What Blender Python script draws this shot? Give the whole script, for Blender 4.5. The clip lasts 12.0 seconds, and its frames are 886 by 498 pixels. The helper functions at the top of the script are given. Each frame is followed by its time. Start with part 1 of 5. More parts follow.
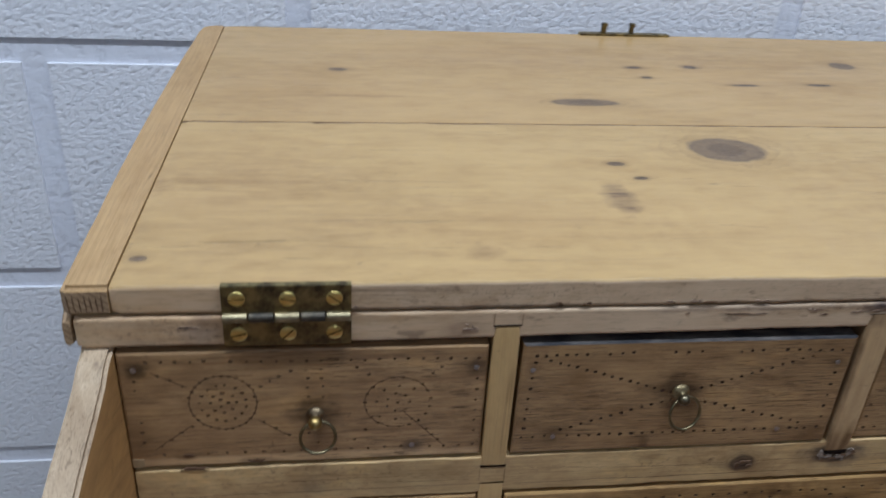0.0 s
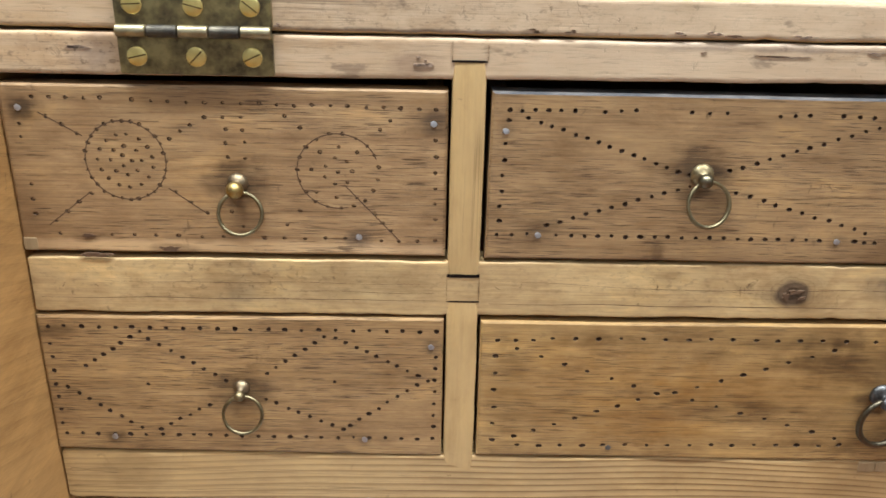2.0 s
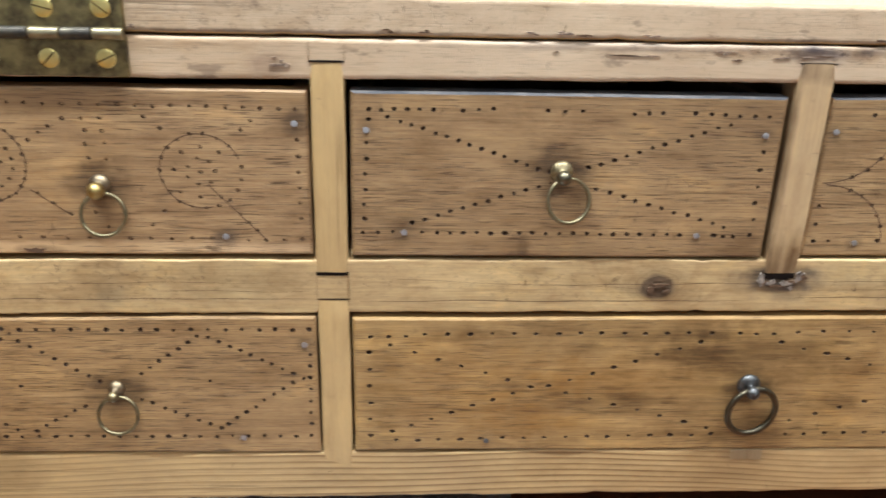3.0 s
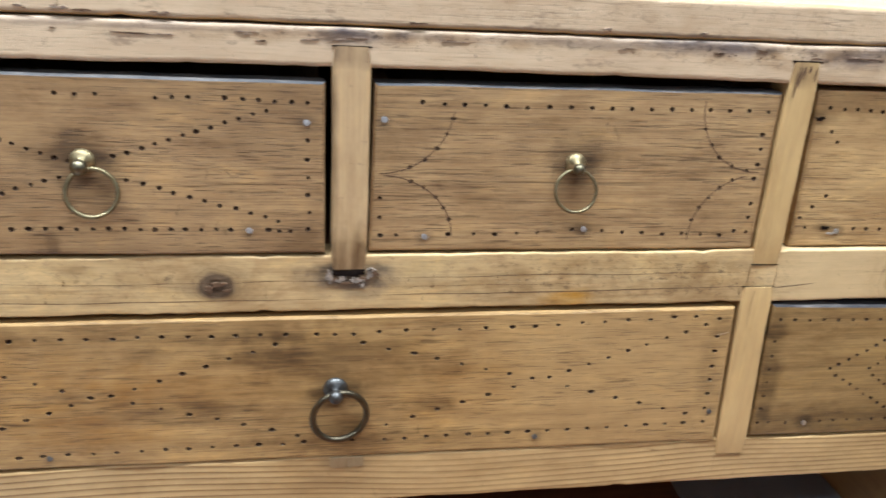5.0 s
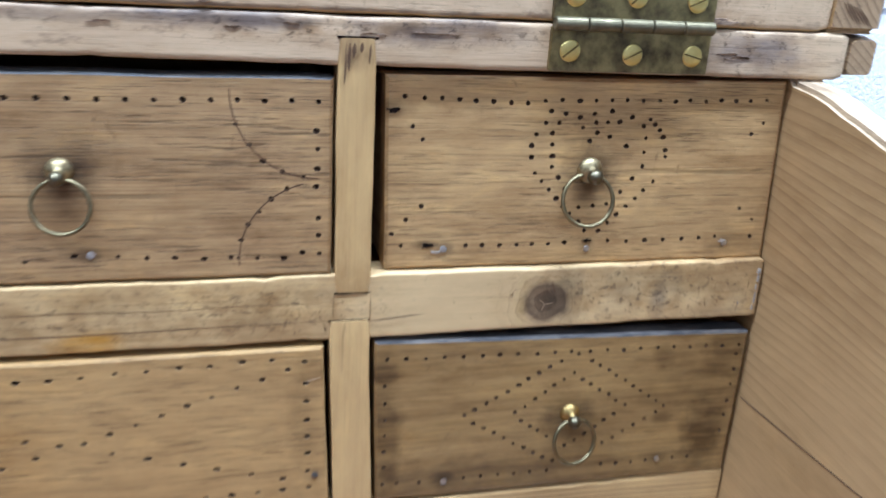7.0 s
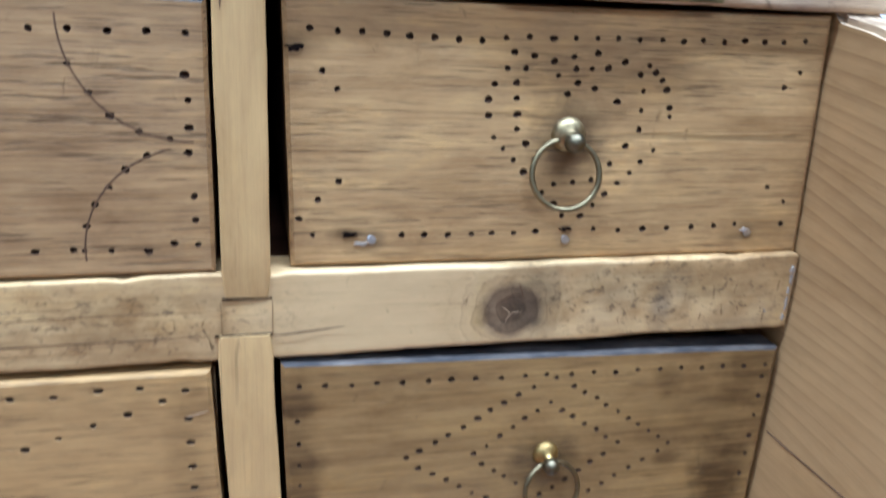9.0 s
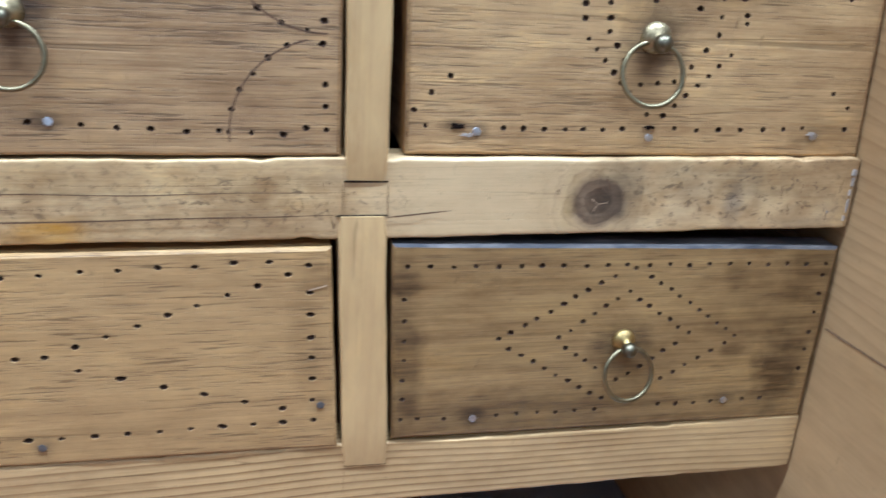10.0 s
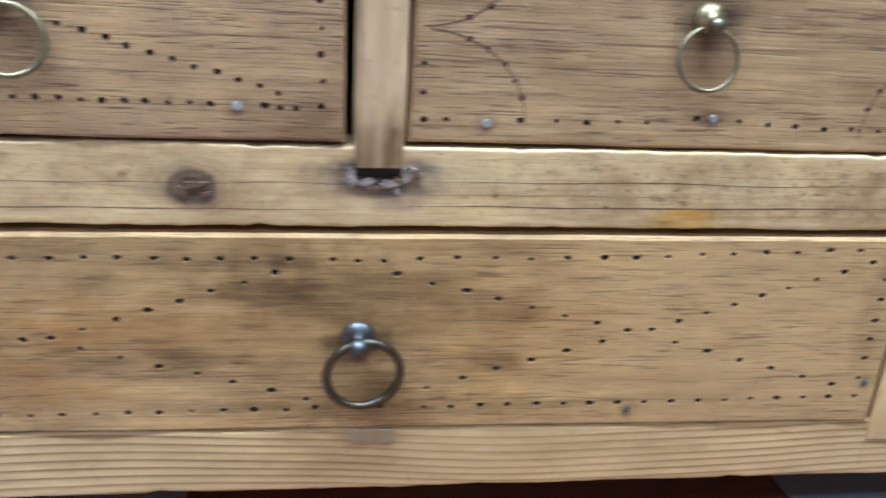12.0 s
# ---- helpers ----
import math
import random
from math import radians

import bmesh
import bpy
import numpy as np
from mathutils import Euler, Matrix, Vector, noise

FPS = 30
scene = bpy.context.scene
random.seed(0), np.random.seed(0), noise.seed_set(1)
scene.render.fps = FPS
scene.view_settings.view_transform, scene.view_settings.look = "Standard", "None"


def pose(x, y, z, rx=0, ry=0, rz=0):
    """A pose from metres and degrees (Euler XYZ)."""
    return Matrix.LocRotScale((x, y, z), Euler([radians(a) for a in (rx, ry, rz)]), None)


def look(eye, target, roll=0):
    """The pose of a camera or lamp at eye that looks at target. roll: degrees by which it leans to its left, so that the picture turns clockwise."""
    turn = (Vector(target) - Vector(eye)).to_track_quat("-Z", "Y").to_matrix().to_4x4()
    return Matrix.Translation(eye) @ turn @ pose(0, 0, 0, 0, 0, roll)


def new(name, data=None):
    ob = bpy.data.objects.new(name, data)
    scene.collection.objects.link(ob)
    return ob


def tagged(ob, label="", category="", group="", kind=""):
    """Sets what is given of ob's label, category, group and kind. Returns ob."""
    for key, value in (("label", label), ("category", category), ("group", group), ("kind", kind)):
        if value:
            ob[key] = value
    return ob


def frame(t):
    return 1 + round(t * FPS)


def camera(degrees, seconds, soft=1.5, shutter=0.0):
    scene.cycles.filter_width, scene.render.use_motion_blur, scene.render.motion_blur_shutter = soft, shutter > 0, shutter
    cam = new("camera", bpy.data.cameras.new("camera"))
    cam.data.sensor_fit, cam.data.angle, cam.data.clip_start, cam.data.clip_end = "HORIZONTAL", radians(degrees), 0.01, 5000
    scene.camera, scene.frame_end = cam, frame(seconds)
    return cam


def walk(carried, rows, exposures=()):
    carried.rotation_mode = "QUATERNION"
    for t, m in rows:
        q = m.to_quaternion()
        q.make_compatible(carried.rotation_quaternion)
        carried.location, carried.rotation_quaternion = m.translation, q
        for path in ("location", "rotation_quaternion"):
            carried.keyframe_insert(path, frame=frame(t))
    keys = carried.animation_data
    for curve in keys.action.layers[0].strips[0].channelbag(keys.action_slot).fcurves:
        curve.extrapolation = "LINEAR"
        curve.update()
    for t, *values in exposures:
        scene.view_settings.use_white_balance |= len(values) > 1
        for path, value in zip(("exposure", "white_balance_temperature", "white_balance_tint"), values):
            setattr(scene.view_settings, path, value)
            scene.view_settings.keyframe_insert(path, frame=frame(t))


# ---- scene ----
from mathutils.geometry import delaunay_2d_cdt

# ---------------------------------------------------------------- camera
HEIGHT = 0.95          # height of the folded-back lid's upper face above the floor
cam = camera(56.2, 12.0, soft=1.6, shutter=0.4)
PATH = [
    (0, (0.0014, -0.2830, HEIGHT + 0.1725), (0.0394, -0.0228, HEIGHT + 0.0281), 3.46),
    (0.3, (0.0212, -0.2835, HEIGHT + 0.1400), (0.0392, -0.0193, HEIGHT + -0.0010), 3.54),
    (0.5, (0.0415, -0.2686, HEIGHT + 0.1083), (0.0476, -0.0028, HEIGHT + -0.0306), 3.09),
    (0.8, (0.0520, -0.2620, HEIGHT + 0.0670), (0.0533, 0.0077, HEIGHT + -0.0644), 3.10),
    (1, (0.0511, -0.2671, HEIGHT + 0.0530), (0.0521, 0.0055, HEIGHT + -0.0724), 2.70),
    (1.2, (0.0560, -0.2720, HEIGHT + 0.0420), (0.0542, 0.0028, HEIGHT + -0.0784), 2.00),
    (1.5, (0.0536, -0.2789, HEIGHT + 0.0292), (0.0554, -0.0020, HEIGHT + -0.0862), 1.62),
    (2, (0.0603, -0.2807, HEIGHT + 0.0242), (0.0645, -0.0026, HEIGHT + -0.0883), 1.27),
    (2.5, (0.0738, -0.2828, HEIGHT + 0.0237), (0.0821, -0.0049, HEIGHT + -0.0889), 1.30),
    (2.8, (0.0880, -0.2840, HEIGHT + 0.0240), (0.0996, -0.0054, HEIGHT + -0.0867), 1.30),
    (3, (0.0980, -0.2847, HEIGHT + 0.0265), (0.1129, -0.0073, HEIGHT + -0.0868), 1.43),
    (3.2, (0.1131, -0.2840, HEIGHT + 0.0255), (0.1298, -0.0064, HEIGHT + -0.0871), 1.43),
    (4.8, (0.2158, -0.2769, HEIGHT + 0.0189), (0.2619, -0.0012, HEIGHT + -0.0901), 3.13),
    (5, (0.2263, -0.2781, HEIGHT + 0.0191), (0.2762, -0.0031, HEIGHT + -0.0901), 3.47),
    (5.5, (0.2581, -0.2796, HEIGHT + 0.0164), (0.3175, -0.0065, HEIGHT + -0.0926), 4.20),
    (6, (0.2964, -0.2745, HEIGHT + 0.0166), (0.3623, -0.0026, HEIGHT + -0.0917), 4.38),
    (6.2, (0.3120, -0.2770, HEIGHT + 0.0100), (0.3793, -0.0030, HEIGHT + -0.0918), 3.70),
    (6.5, (0.3366, -0.2711, HEIGHT + 0.0093), (0.4049, 0.0002, HEIGHT + -0.0989), 4.10),
    (6.8, (0.3625, -0.2645, HEIGHT + 0.0073), (0.4280, 0.0083, HEIGHT + -0.0991), 3.40),
    (7, (0.3724, -0.2404, HEIGHT + 0.0072), (0.4430, 0.0320, HEIGHT + -0.0968), 3.55),
    (7.2, (0.3833, -0.2136, HEIGHT + 0.0042), (0.4529, 0.0589, HEIGHT + -0.1001), 3.23),
    (8.0, (0.4009, -0.1840, HEIGHT + -0.0019), (0.4703, 0.0892, HEIGHT + -0.1046), 3.24),
    (8.8, (0.4045, -0.1744, HEIGHT + -0.0120), (0.4737, 0.0994, HEIGHT + -0.1131), 3.25),
    (9, (0.4068, -0.1837, HEIGHT + -0.0174), (0.4750, 0.0892, HEIGHT + -0.1216), 3.40),
    (9.5, (0.4042, -0.2036, HEIGHT + -0.0343), (0.4708, 0.0692, HEIGHT + -0.1398), 3.51),
    (10, (0.3802, -0.2086, HEIGHT + -0.0360), (0.4424, 0.0645, HEIGHT + -0.1435), 3.56),
    (10.2, (0.3710, -0.2070, HEIGHT + -0.0330), (0.4298, 0.0651, HEIGHT + -0.1449), 3.50),
    (10.5, (0.3508, -0.2074, HEIGHT + -0.0361), (0.4093, 0.0649, HEIGHT + -0.1474), 3.82),
    (11, (0.3253, -0.2076, HEIGHT + -0.0366), (0.3771, 0.0652, HEIGHT + -0.1501), 3.86),
    (11.5, (0.2835, -0.2050, HEIGHT + -0.0331), (0.3281, 0.0677, HEIGHT + -0.1498), 3.84),
    (12, (0.2331, -0.2025, HEIGHT + -0.0312), (0.2699, 0.0694, HEIGHT + -0.1526), 3.66),
]
EXPOSURES = [
    (0.0, -1.22, 5700, 11), (0.5, -0.88, 6800, 11), (1.0, -0.3, 8300, 13), (1.5, 0.17, 6800, 11), (2.0, 0.27, 6350, 10),
    (3.0, 0.33, 6150, 10), (5.0, 0.41, 5950, 9), (6.0, 0.43, 5650, 9), (7.0, 0.36, 5200, 9), (9.0, 0.4, 5050, 9), (12.0, 0.54, 4930, 7),
]
walk(cam, [(t, look(eye, target, roll)) for t, eye, target, roll in PATH], EXPOSURES)

# ---------------------------------------------------------------- light
world = bpy.data.worlds.new("room_air")
scene.world = world
world.use_nodes = True
world.node_tree.nodes["Background"].inputs["Color"].default_value = (0.6, 0.7, 0.85, 1)
world.node_tree.nodes["Background"].inputs["Strength"].default_value = 0.03


def strip_lamp(x, y, power, length=1.2):
    data = bpy.data.lights.new("strip_lamp", "AREA")
    data.shape, data.size, data.size_y, data.energy, data.color = "RECTANGLE", length, 0.12, power, (0.92, 0.975, 1.0)
    ob = new("strip_lamp", data)
    ob.matrix_world = look((x, y, 2.62), (x, y + 0.001, 0))
    return ob


LAMPS = [(-0.4, -0.33, 45), (0.9, -0.33, 45), (0.25, -1.9, 17)]
for lx, ly, watts in LAMPS:
    strip_lamp(lx, ly, watts)


# ---------------------------------------------------------------- materials
def node(tree, kind, **sets):
    n = tree.nodes.new(kind)
    for key, value in sets.items():
        if key in n.inputs:
            n.inputs[key].default_value = value
    return n


class Mat:
    """A small chain builder for one material."""

    def __init__(self, name, rough=0.6, metal=0.0, spec=0.5):
        self.m = bpy.data.materials.new(name)
        self.m.use_nodes = True
        self.t = self.m.node_tree
        self.p = self.t.nodes["Principled BSDF"]
        self.p.inputs["Roughness"].default_value = rough
        self.p.inputs["Metallic"].default_value = metal
        self.p.inputs["Specular IOR Level"].default_value = spec
        self.co = self.t.nodes.new("ShaderNodeTexCoord").outputs["Object"]

    def link(self, a, b):
        self.t.links.new(a, b)

    def mapped(self, loc=(0, 0, 0), rot=(0, 0, 0), scale=(1, 1, 1), source=None):
        n = node(self.t, "ShaderNodeMapping")
        n.inputs["Location"].default_value, n.inputs["Rotation"].default_value, n.inputs["Scale"].default_value = loc, rot, scale
        self.link(source or self.co, n.inputs["Vector"])
        return n.outputs["Vector"]

    def noise(self, vec, scale=1.0, detail=3.0, rough=0.55, distort=0.0):
        n = node(self.t, "ShaderNodeTexNoise", Scale=scale, Detail=detail, Roughness=rough, Distortion=distort)
        self.link(vec, n.inputs["Vector"])
        return n.outputs["Fac"]

    def ramp(self, fac, *stops):
        n = node(self.t, "ShaderNodeValToRGB")
        ramp = n.color_ramp
        ramp.elements.remove(ramp.elements[1])
        for i, (pos, c) in enumerate(stops):
            e = ramp.elements[0] if i == 0 else ramp.elements.new(pos)
            e.position = pos
            e.color = (*c, 1) if isinstance(c, tuple) else (c, c, c, 1)
        self.link(fac, n.inputs["Fac"])
        return n.outputs["Color"]

    def mix(self, a, b, fac, blend="MIX"):
        n = node(self.t, "ShaderNodeMix")
        n.data_type, n.blend_type = "RGBA", blend
        for value, socket in ((fac, n.inputs[0]), (a, n.inputs[6]), (b, n.inputs[7])):
            if isinstance(value, (int, float)):
                socket.default_value = value if socket == n.inputs[0] else (value, value, value, 1)
            elif isinstance(value, tuple):
                socket.default_value = (*value, 1)
            else:
                self.link(value, socket)
        return n.outputs[2]

    def math(self, op, a, b=0.0, c=0.0, clamp=False):
        n = node(self.t, "ShaderNodeMath")
        n.operation, n.use_clamp = op, clamp
        for value, socket in zip((a, b, c), n.inputs):
            if isinstance(value, (int, float)):
                socket.default_value = value
            else:
                self.link(value, socket)
        return n.outputs[0]

    def bump(self, height, strength=0.3, distance=0.001):
        n = node(self.t, "ShaderNodeBump", Strength=strength, Distance=distance)
        self.link(height, n.inputs["Height"])
        self.link(n.outputs["Normal"], self.p.inputs["Normal"])

    def color(self, c):
        if isinstance(c, tuple):
            self.p.inputs["Base Color"].default_value = (*c, 1)
        else:
            self.link(c, self.p.inputs["Base Color"])

    def spot(self, centre, radii, soft=0.35, wob=0.25, freq=220.0):
        """1 inside an uneven ellipsoid in metres, 0 outside."""
        v = self.mapped(loc=tuple(-c / r for c, r in zip(centre, radii)), scale=tuple(1 / r for r in radii))
        n = node(self.t, "ShaderNodeVectorMath")
        n.operation = "LENGTH"
        self.link(v, n.inputs[0])
        d = self.math("ADD", n.outputs["Value"], self.math("MULTIPLY", self.math("SUBTRACT", self.noise(self.co, freq, 3), 0.5), wob * 2))
        r = node(self.t, "ShaderNodeMapRange")
        self.link(d, r.inputs["Value"])
        r.inputs["From Min"].default_value, r.inputs["From Max"].default_value = 1.0 + soft / 2, 1.0 - soft / 2
        return r.outputs["Result"], n.outputs["Value"]


def stain_factor(c):
    """How much a stain of that colour dims pale pine, its hue half drowned."""
    f = [min(1.0, a / p) for a, p in zip(c, (0.45, 0.31, 0.17))]
    mean = sum(f) / 3
    return tuple(0.85 * v + 0.15 * mean for v in f)


def muted(c):
    return (c[0] * 0.98, c[1] * 1.0, c[2] * 1.0)


def wood(name, light, dark, along="x", rings=90.0, ring_mix=0.5, flecks=0.5, blotch=0.35, tilt=0.0,
         knots=(), stains=(), rough=0.5, wear=0.0, seed=0.0, cracks=0.5, fibres=0.5, swerve=1.0, scuffs=0.3, patina=0.0, knot_mix=0.6, knot_soft=0.45, bleach=(), bruises=()):
    """Waxed old pine: growth rings, fibre streaks, dark pores, stains, knots (x, y, z in metres and radii)."""
    light, dark = muted(light), muted(dark)
    b = Mat(name, rough=rough, spec=0.4)
    off = (seed * 1.37, seed * 0.71, seed * 2.13)
    rot = {"x": (0, tilt, 0), "y": (tilt, 0, 0), "z": (tilt, 0, 0)}[along]
    k = "xyz".index(along)

    def stretched(lengthwise, crosswise, bend=None):
        s = [crosswise] * 3
        s[k] = lengthwise
        return b.mapped(loc=off, scale=tuple(s), source=bend)

    base_co = b.mapped(rot=rot)
    # the fibres swerve round every knot
    bend_amount = None
    for centre, radii in knots:
        far = tuple(q * (2.4 if i == k else 2.8) for i, q in enumerate(radii))
        mask, _ = b.spot(centre, far, soft=1.7, wob=0.15, freq=60)
        bend_amount = mask if bend_amount is None else b.math("MAXIMUM", bend_amount, mask)
    # growth rings
    sep = node(b.t, "ShaderNodeSeparateXYZ")
    b.link(stretched(1.6, rings, base_co), sep.inputs[0])
    ax = [i for i in range(3) if i != k]
    axis_sum = b.math("ADD", sep.outputs[ax[0]], sep.outputs[ax[1]])
    wob = b.noise(stretched(4.0, 38.0, base_co), 1.0, 2, 0.4)
    drift = b.noise(stretched(3.0, 9.0, base_co), 1.0, 2, 0.5)
    phase = b.math("ADD", axis_sum, b.math("ADD", b.math("MULTIPLY", wob, swerve * (0.4 + rings * 0.003)), b.math("MULTIPLY", drift, swerve * (3.0 + rings * 0.03))))
    if bend_amount is not None:
        phase = b.math("ADD", phase, b.math("MULTIPLY", bend_amount, 2.2))
    ring = b.math("FRACT", phase)
    ring_line = b.ramp(ring, (0.0, 0.04), (0.5, 0.12), (0.8, 0.7), (0.93, 1.0), (1.0, 0.04))
    fibre = b.noise(stretched(16.0, 2400.0, base_co), 1.0, 3, 0.6)
    streak = b.noise(stretched(4.5, 210.0, base_co), 1.0, 4, 0.6)
    patch = b.noise(stretched(11.0, 26.0), 1.0, 4, 0.6)
    fade = b.noise(stretched(7.0, 16.0), 1.0, 3, 0.5)
    wide = b.noise(stretched(5.0, 14.0), 1.0, 3, 0.5)
    mottle = b.noise(stretched(45.0, 120.0), 1.0, 4, 0.65)
    col = b.mix(light, dark, b.math("MULTIPLY", b.math("MULTIPLY", ring_line, b.ramp(fade, (0.3, 0.4), (0.65, 1.0))), ring_mix, clamp=True))
    col = b.mix(col, dark, b.math("MULTIPLY", b.ramp(streak, (0.48, 0.0), (0.74, 1.0)), fibres * 0.6))
    col = b.mix(col, tuple(min(0.9, c * f) for c, f in zip(light, (1.16, 1.2, 1.26))), b.math("MULTIPLY", b.ramp(streak, (0.28, 1.0), (0.44, 0.0)), fibres * 0.8))
    col = b.mix(col, b.ramp(fibre, (0.3, (0.68, 0.64, 0.58)), (0.5, (1.0, 1.0, 1.0)), (0.7, (1.16, 1.15, 1.13))), fibres, "MULTIPLY")
    col = b.mix(col, b.ramp(mottle, (0.3, (0.84, 0.8, 0.74)), (0.5, (1.0, 1.0, 1.0)), (0.7, (1.1, 1.1, 1.1))), 0.75, "MULTIPLY")
    col = b.mix(col, tuple(c * f for c, f in zip(dark, (0.8, 0.75, 0.66))), b.math("MULTIPLY", b.ramp(patch, (0.5, 0.0), (0.75, 1.0)), blotch))
    col = b.mix(col, tuple(min(0.9, c * f) for c, f in zip(light, (1.12, 1.13, 1.15))), b.math("MULTIPLY", b.ramp(wide, (0.48, 0.0), (0.68, 1.0)), 0.55))
    if patina:
        # old wax: amber where it is rubbed, grey-brown where dirt sits
        cloud = b.noise(stretched(30.0, 75.0), 1.0, 6, 0.7, 0.3)
        grime = b.noise(stretched(40.0, 900.0), 1.0, 4, 0.66)
        col = b.mix(col, b.ramp(cloud, (0.3, (0.64, 0.57, 0.48)), (0.46, (0.92, 0.88, 0.83)), (0.55, (1.04, 1.02, 0.96)), (0.68, (1.3, 1.24, 1.06))), patina, "MULTIPLY")
        col = b.mix(col, b.ramp(grime, (0.35, (0.84, 0.79, 0.74)), (0.48, (1.0, 1.0, 1.0)), (0.66, (1.14, 1.13, 1.09))), patina, "MULTIPLY")
    for centre, radii, amount in bleach:
        mask, _ = b.spot(centre, radii, soft=0.7, wob=0.5, freq=70)
        col = b.mix(col, tuple(min(0.9, c * f * max(1.0, amount)) for c, f in zip(light, (1.14, 1.16, 1.22))), b.math("MULTIPLY", mask, min(1.0, amount)))
    # thin dark pores along the grain, thick in some places and absent in others
    pore_n = b.noise(stretched(75.0, 2050.0, base_co), 1.0, 2, 0.5)
    fine_n = b.noise(stretched(110.0, 4200.0, base_co), 1.0, 1, 0.4)
    area = b.noise(stretched(11.0, 60.0), 1.0, 4, 0.6)
    pore = b.math("MULTIPLY", b.ramp(pore_n, (0.585, 0.0), (0.635, 0.8)), b.ramp(area, (0.36, 0.15), (0.52, 1.0)))
    pore = b.math("MAXIMUM", pore, b.math("MULTIPLY", b.ramp(fine_n, (0.565, 0.0), (0.66, 0.75)), b.ramp(area, (0.45, 0.1), (0.65, 1.0))))
    col = b.mix(col, (0.055, 0.028, 0.013), b.math("MULTIPLY", pore, min(1.0, flecks * 1.1)))
    # long drying cracks
    crack_n = b.noise(stretched(4.0, 260.0, base_co), 1.0, 1, 0.4)
    crack = b.math("MULTIPLY", b.ramp(crack_n, (0.488, 0.0), (0.5, 1.0), (0.512, 0.0)), b.ramp(b.noise(stretched(9.0, 60.0), 1.0, 2), (0.52, 0.0), (0.6, 1.0)))
    crack = b.math("MULTIPLY", crack, cracks)
    col = b.mix(col, tuple(c * 0.3 for c in dark), crack)
    height = b.math("SUBTRACT", b.math("ADD", b.math("MULTIPLY", fibre, 0.12), b.math("MULTIPLY", mottle, 0.25)), b.math("MULTIPLY", b.math("MAXIMUM", b.math("MULTIPLY", pore, flecks), crack), 0.5))
    for centre, radii in knots:
        mask, dist = b.spot(centre, radii, soft=knot_soft, wob=knot_soft, freq=110)
        core, _ = b.spot(centre, tuple(q * 0.5 for q in radii), soft=0.5, wob=0.9, freq=260)
        halo, _ = b.spot(centre, tuple(q * 1.6 for q in radii), soft=1.0, wob=0.35, freq=90)
        grit = b.noise(b.co, 800, 4, 0.7)
        split_n = b.noise(b.co, 170, 2, 0.5)
        split = b.math("MULTIPLY", b.ramp(split_n, (0.47, 0.0), (0.5, 1.0), (0.53, 0.0)), mask)
        knot_ring = b.math("FRACT", b.math("ADD", b.math("MULTIPLY", dist, 2.4), b.math("MULTIPLY", b.noise(b.co, 160, 3), 1.6)))
        halo_ring = b.ramp(knot_ring, (0.0, 0.2), (0.7, 0.5), (0.9, 1.0), (1.0, 0.2))
        col = b.mix(col, tuple(c * 0.62 for c in dark), b.math("MULTIPLY", b.math("MULTIPLY", halo, halo_ring), 0.55))
        col = b.mix(col, b.mix((0.165, 0.108, 0.068), (0.1, 0.064, 0.04), knot_ring), b.math("MULTIPLY", mask, knot_mix))
        col = b.mix(col, b.mix((0.06, 0.036, 0.02), (0.115, 0.068, 0.037), b.ramp(grit, (0.4, 0.0), (0.65, 1.0))), b.math("MULTIPLY", core, 0.5))
        col = b.mix(col, (0.03, 0.018, 0.01), b.math("MULTIPLY", split, 0.3))
        height = b.math("SUBTRACT", height, b.math("MULTIPLY", b.math("MULTIPLY", core, grit), 1.0))
    # dents and short scuffs across the grain
    scuff_n = b.noise(stretched(210.0, 120.0), 1.0, 5, 0.7, 0.6)
    where = b.noise(stretched(14.0, 30.0), 1.0, 3, 0.5)
    scuff = b.math("MULTIPLY", b.math("MULTIPLY", b.ramp(scuff_n, (0.63, 0.0), (0.7, 1.0)), b.ramp(where, (0.42, 0.0), (0.6, 1.0))), scuffs)
    col = b.mix(col, tuple(c * 0.35 for c in dark), scuff)
    height = b.math("SUBTRACT", height, b.math("MULTIPLY", scuff, 0.6))
    # clusters of ragged bruises and ingrained dirt
    for centre, radii, amount in bruises:
        mask, _ = b.spot(centre, radii, soft=1.3, wob=0.5, freq=120)
        fleck = b.ramp(b.noise(b.mapped(loc=off, scale=(330, 330, 520)), 1.0, 5, 0.72, 0.5), (0.55, 0.0), (0.63, 1.0))
        cloudy = b.ramp(b.noise(b.mapped(loc=off, scale=(95, 95, 150)), 1.0, 4, 0.6), (0.42, 0.0), (0.68, 1.0))
        col = b.mix(col, (0.62, 0.53, 0.42), b.math("MULTIPLY", b.math("MULTIPLY", mask, cloudy), amount), "MULTIPLY")
        col = b.mix(col, (0.1, 0.062, 0.035), b.math("MULTIPLY", b.math("MULTIPLY", mask, fleck), amount * 0.85))
    tear = b.ramp(b.noise(stretched(22.0, 170.0), 1.0, 4, 0.65), (0.34, 0.25), (0.6, 1.0))
    for centre, radii, tint, amount in stains:
        mask, _ = b.spot(centre, radii, soft=0.9, wob=0.8, freq=110)
        col = b.mix(col, stain_factor(tint), b.math("MULTIPLY", b.math("MULTIPLY", mask, tear), amount), "MULTIPLY")
    if wear:
        chip = b.math("MULTIPLY", b.ramp(b.noise(stretched(40.0, 110.0), 1.0, 5, 0.65), (0.6, 0.0), (0.66, 1.0)), wear)
        col = b.mix(col, (0.13, 0.082, 0.055), chip)
    b.color(col)
    gloss = b.math("ADD", rough - 0.1, b.math("MULTIPLY", patch, 0.25))
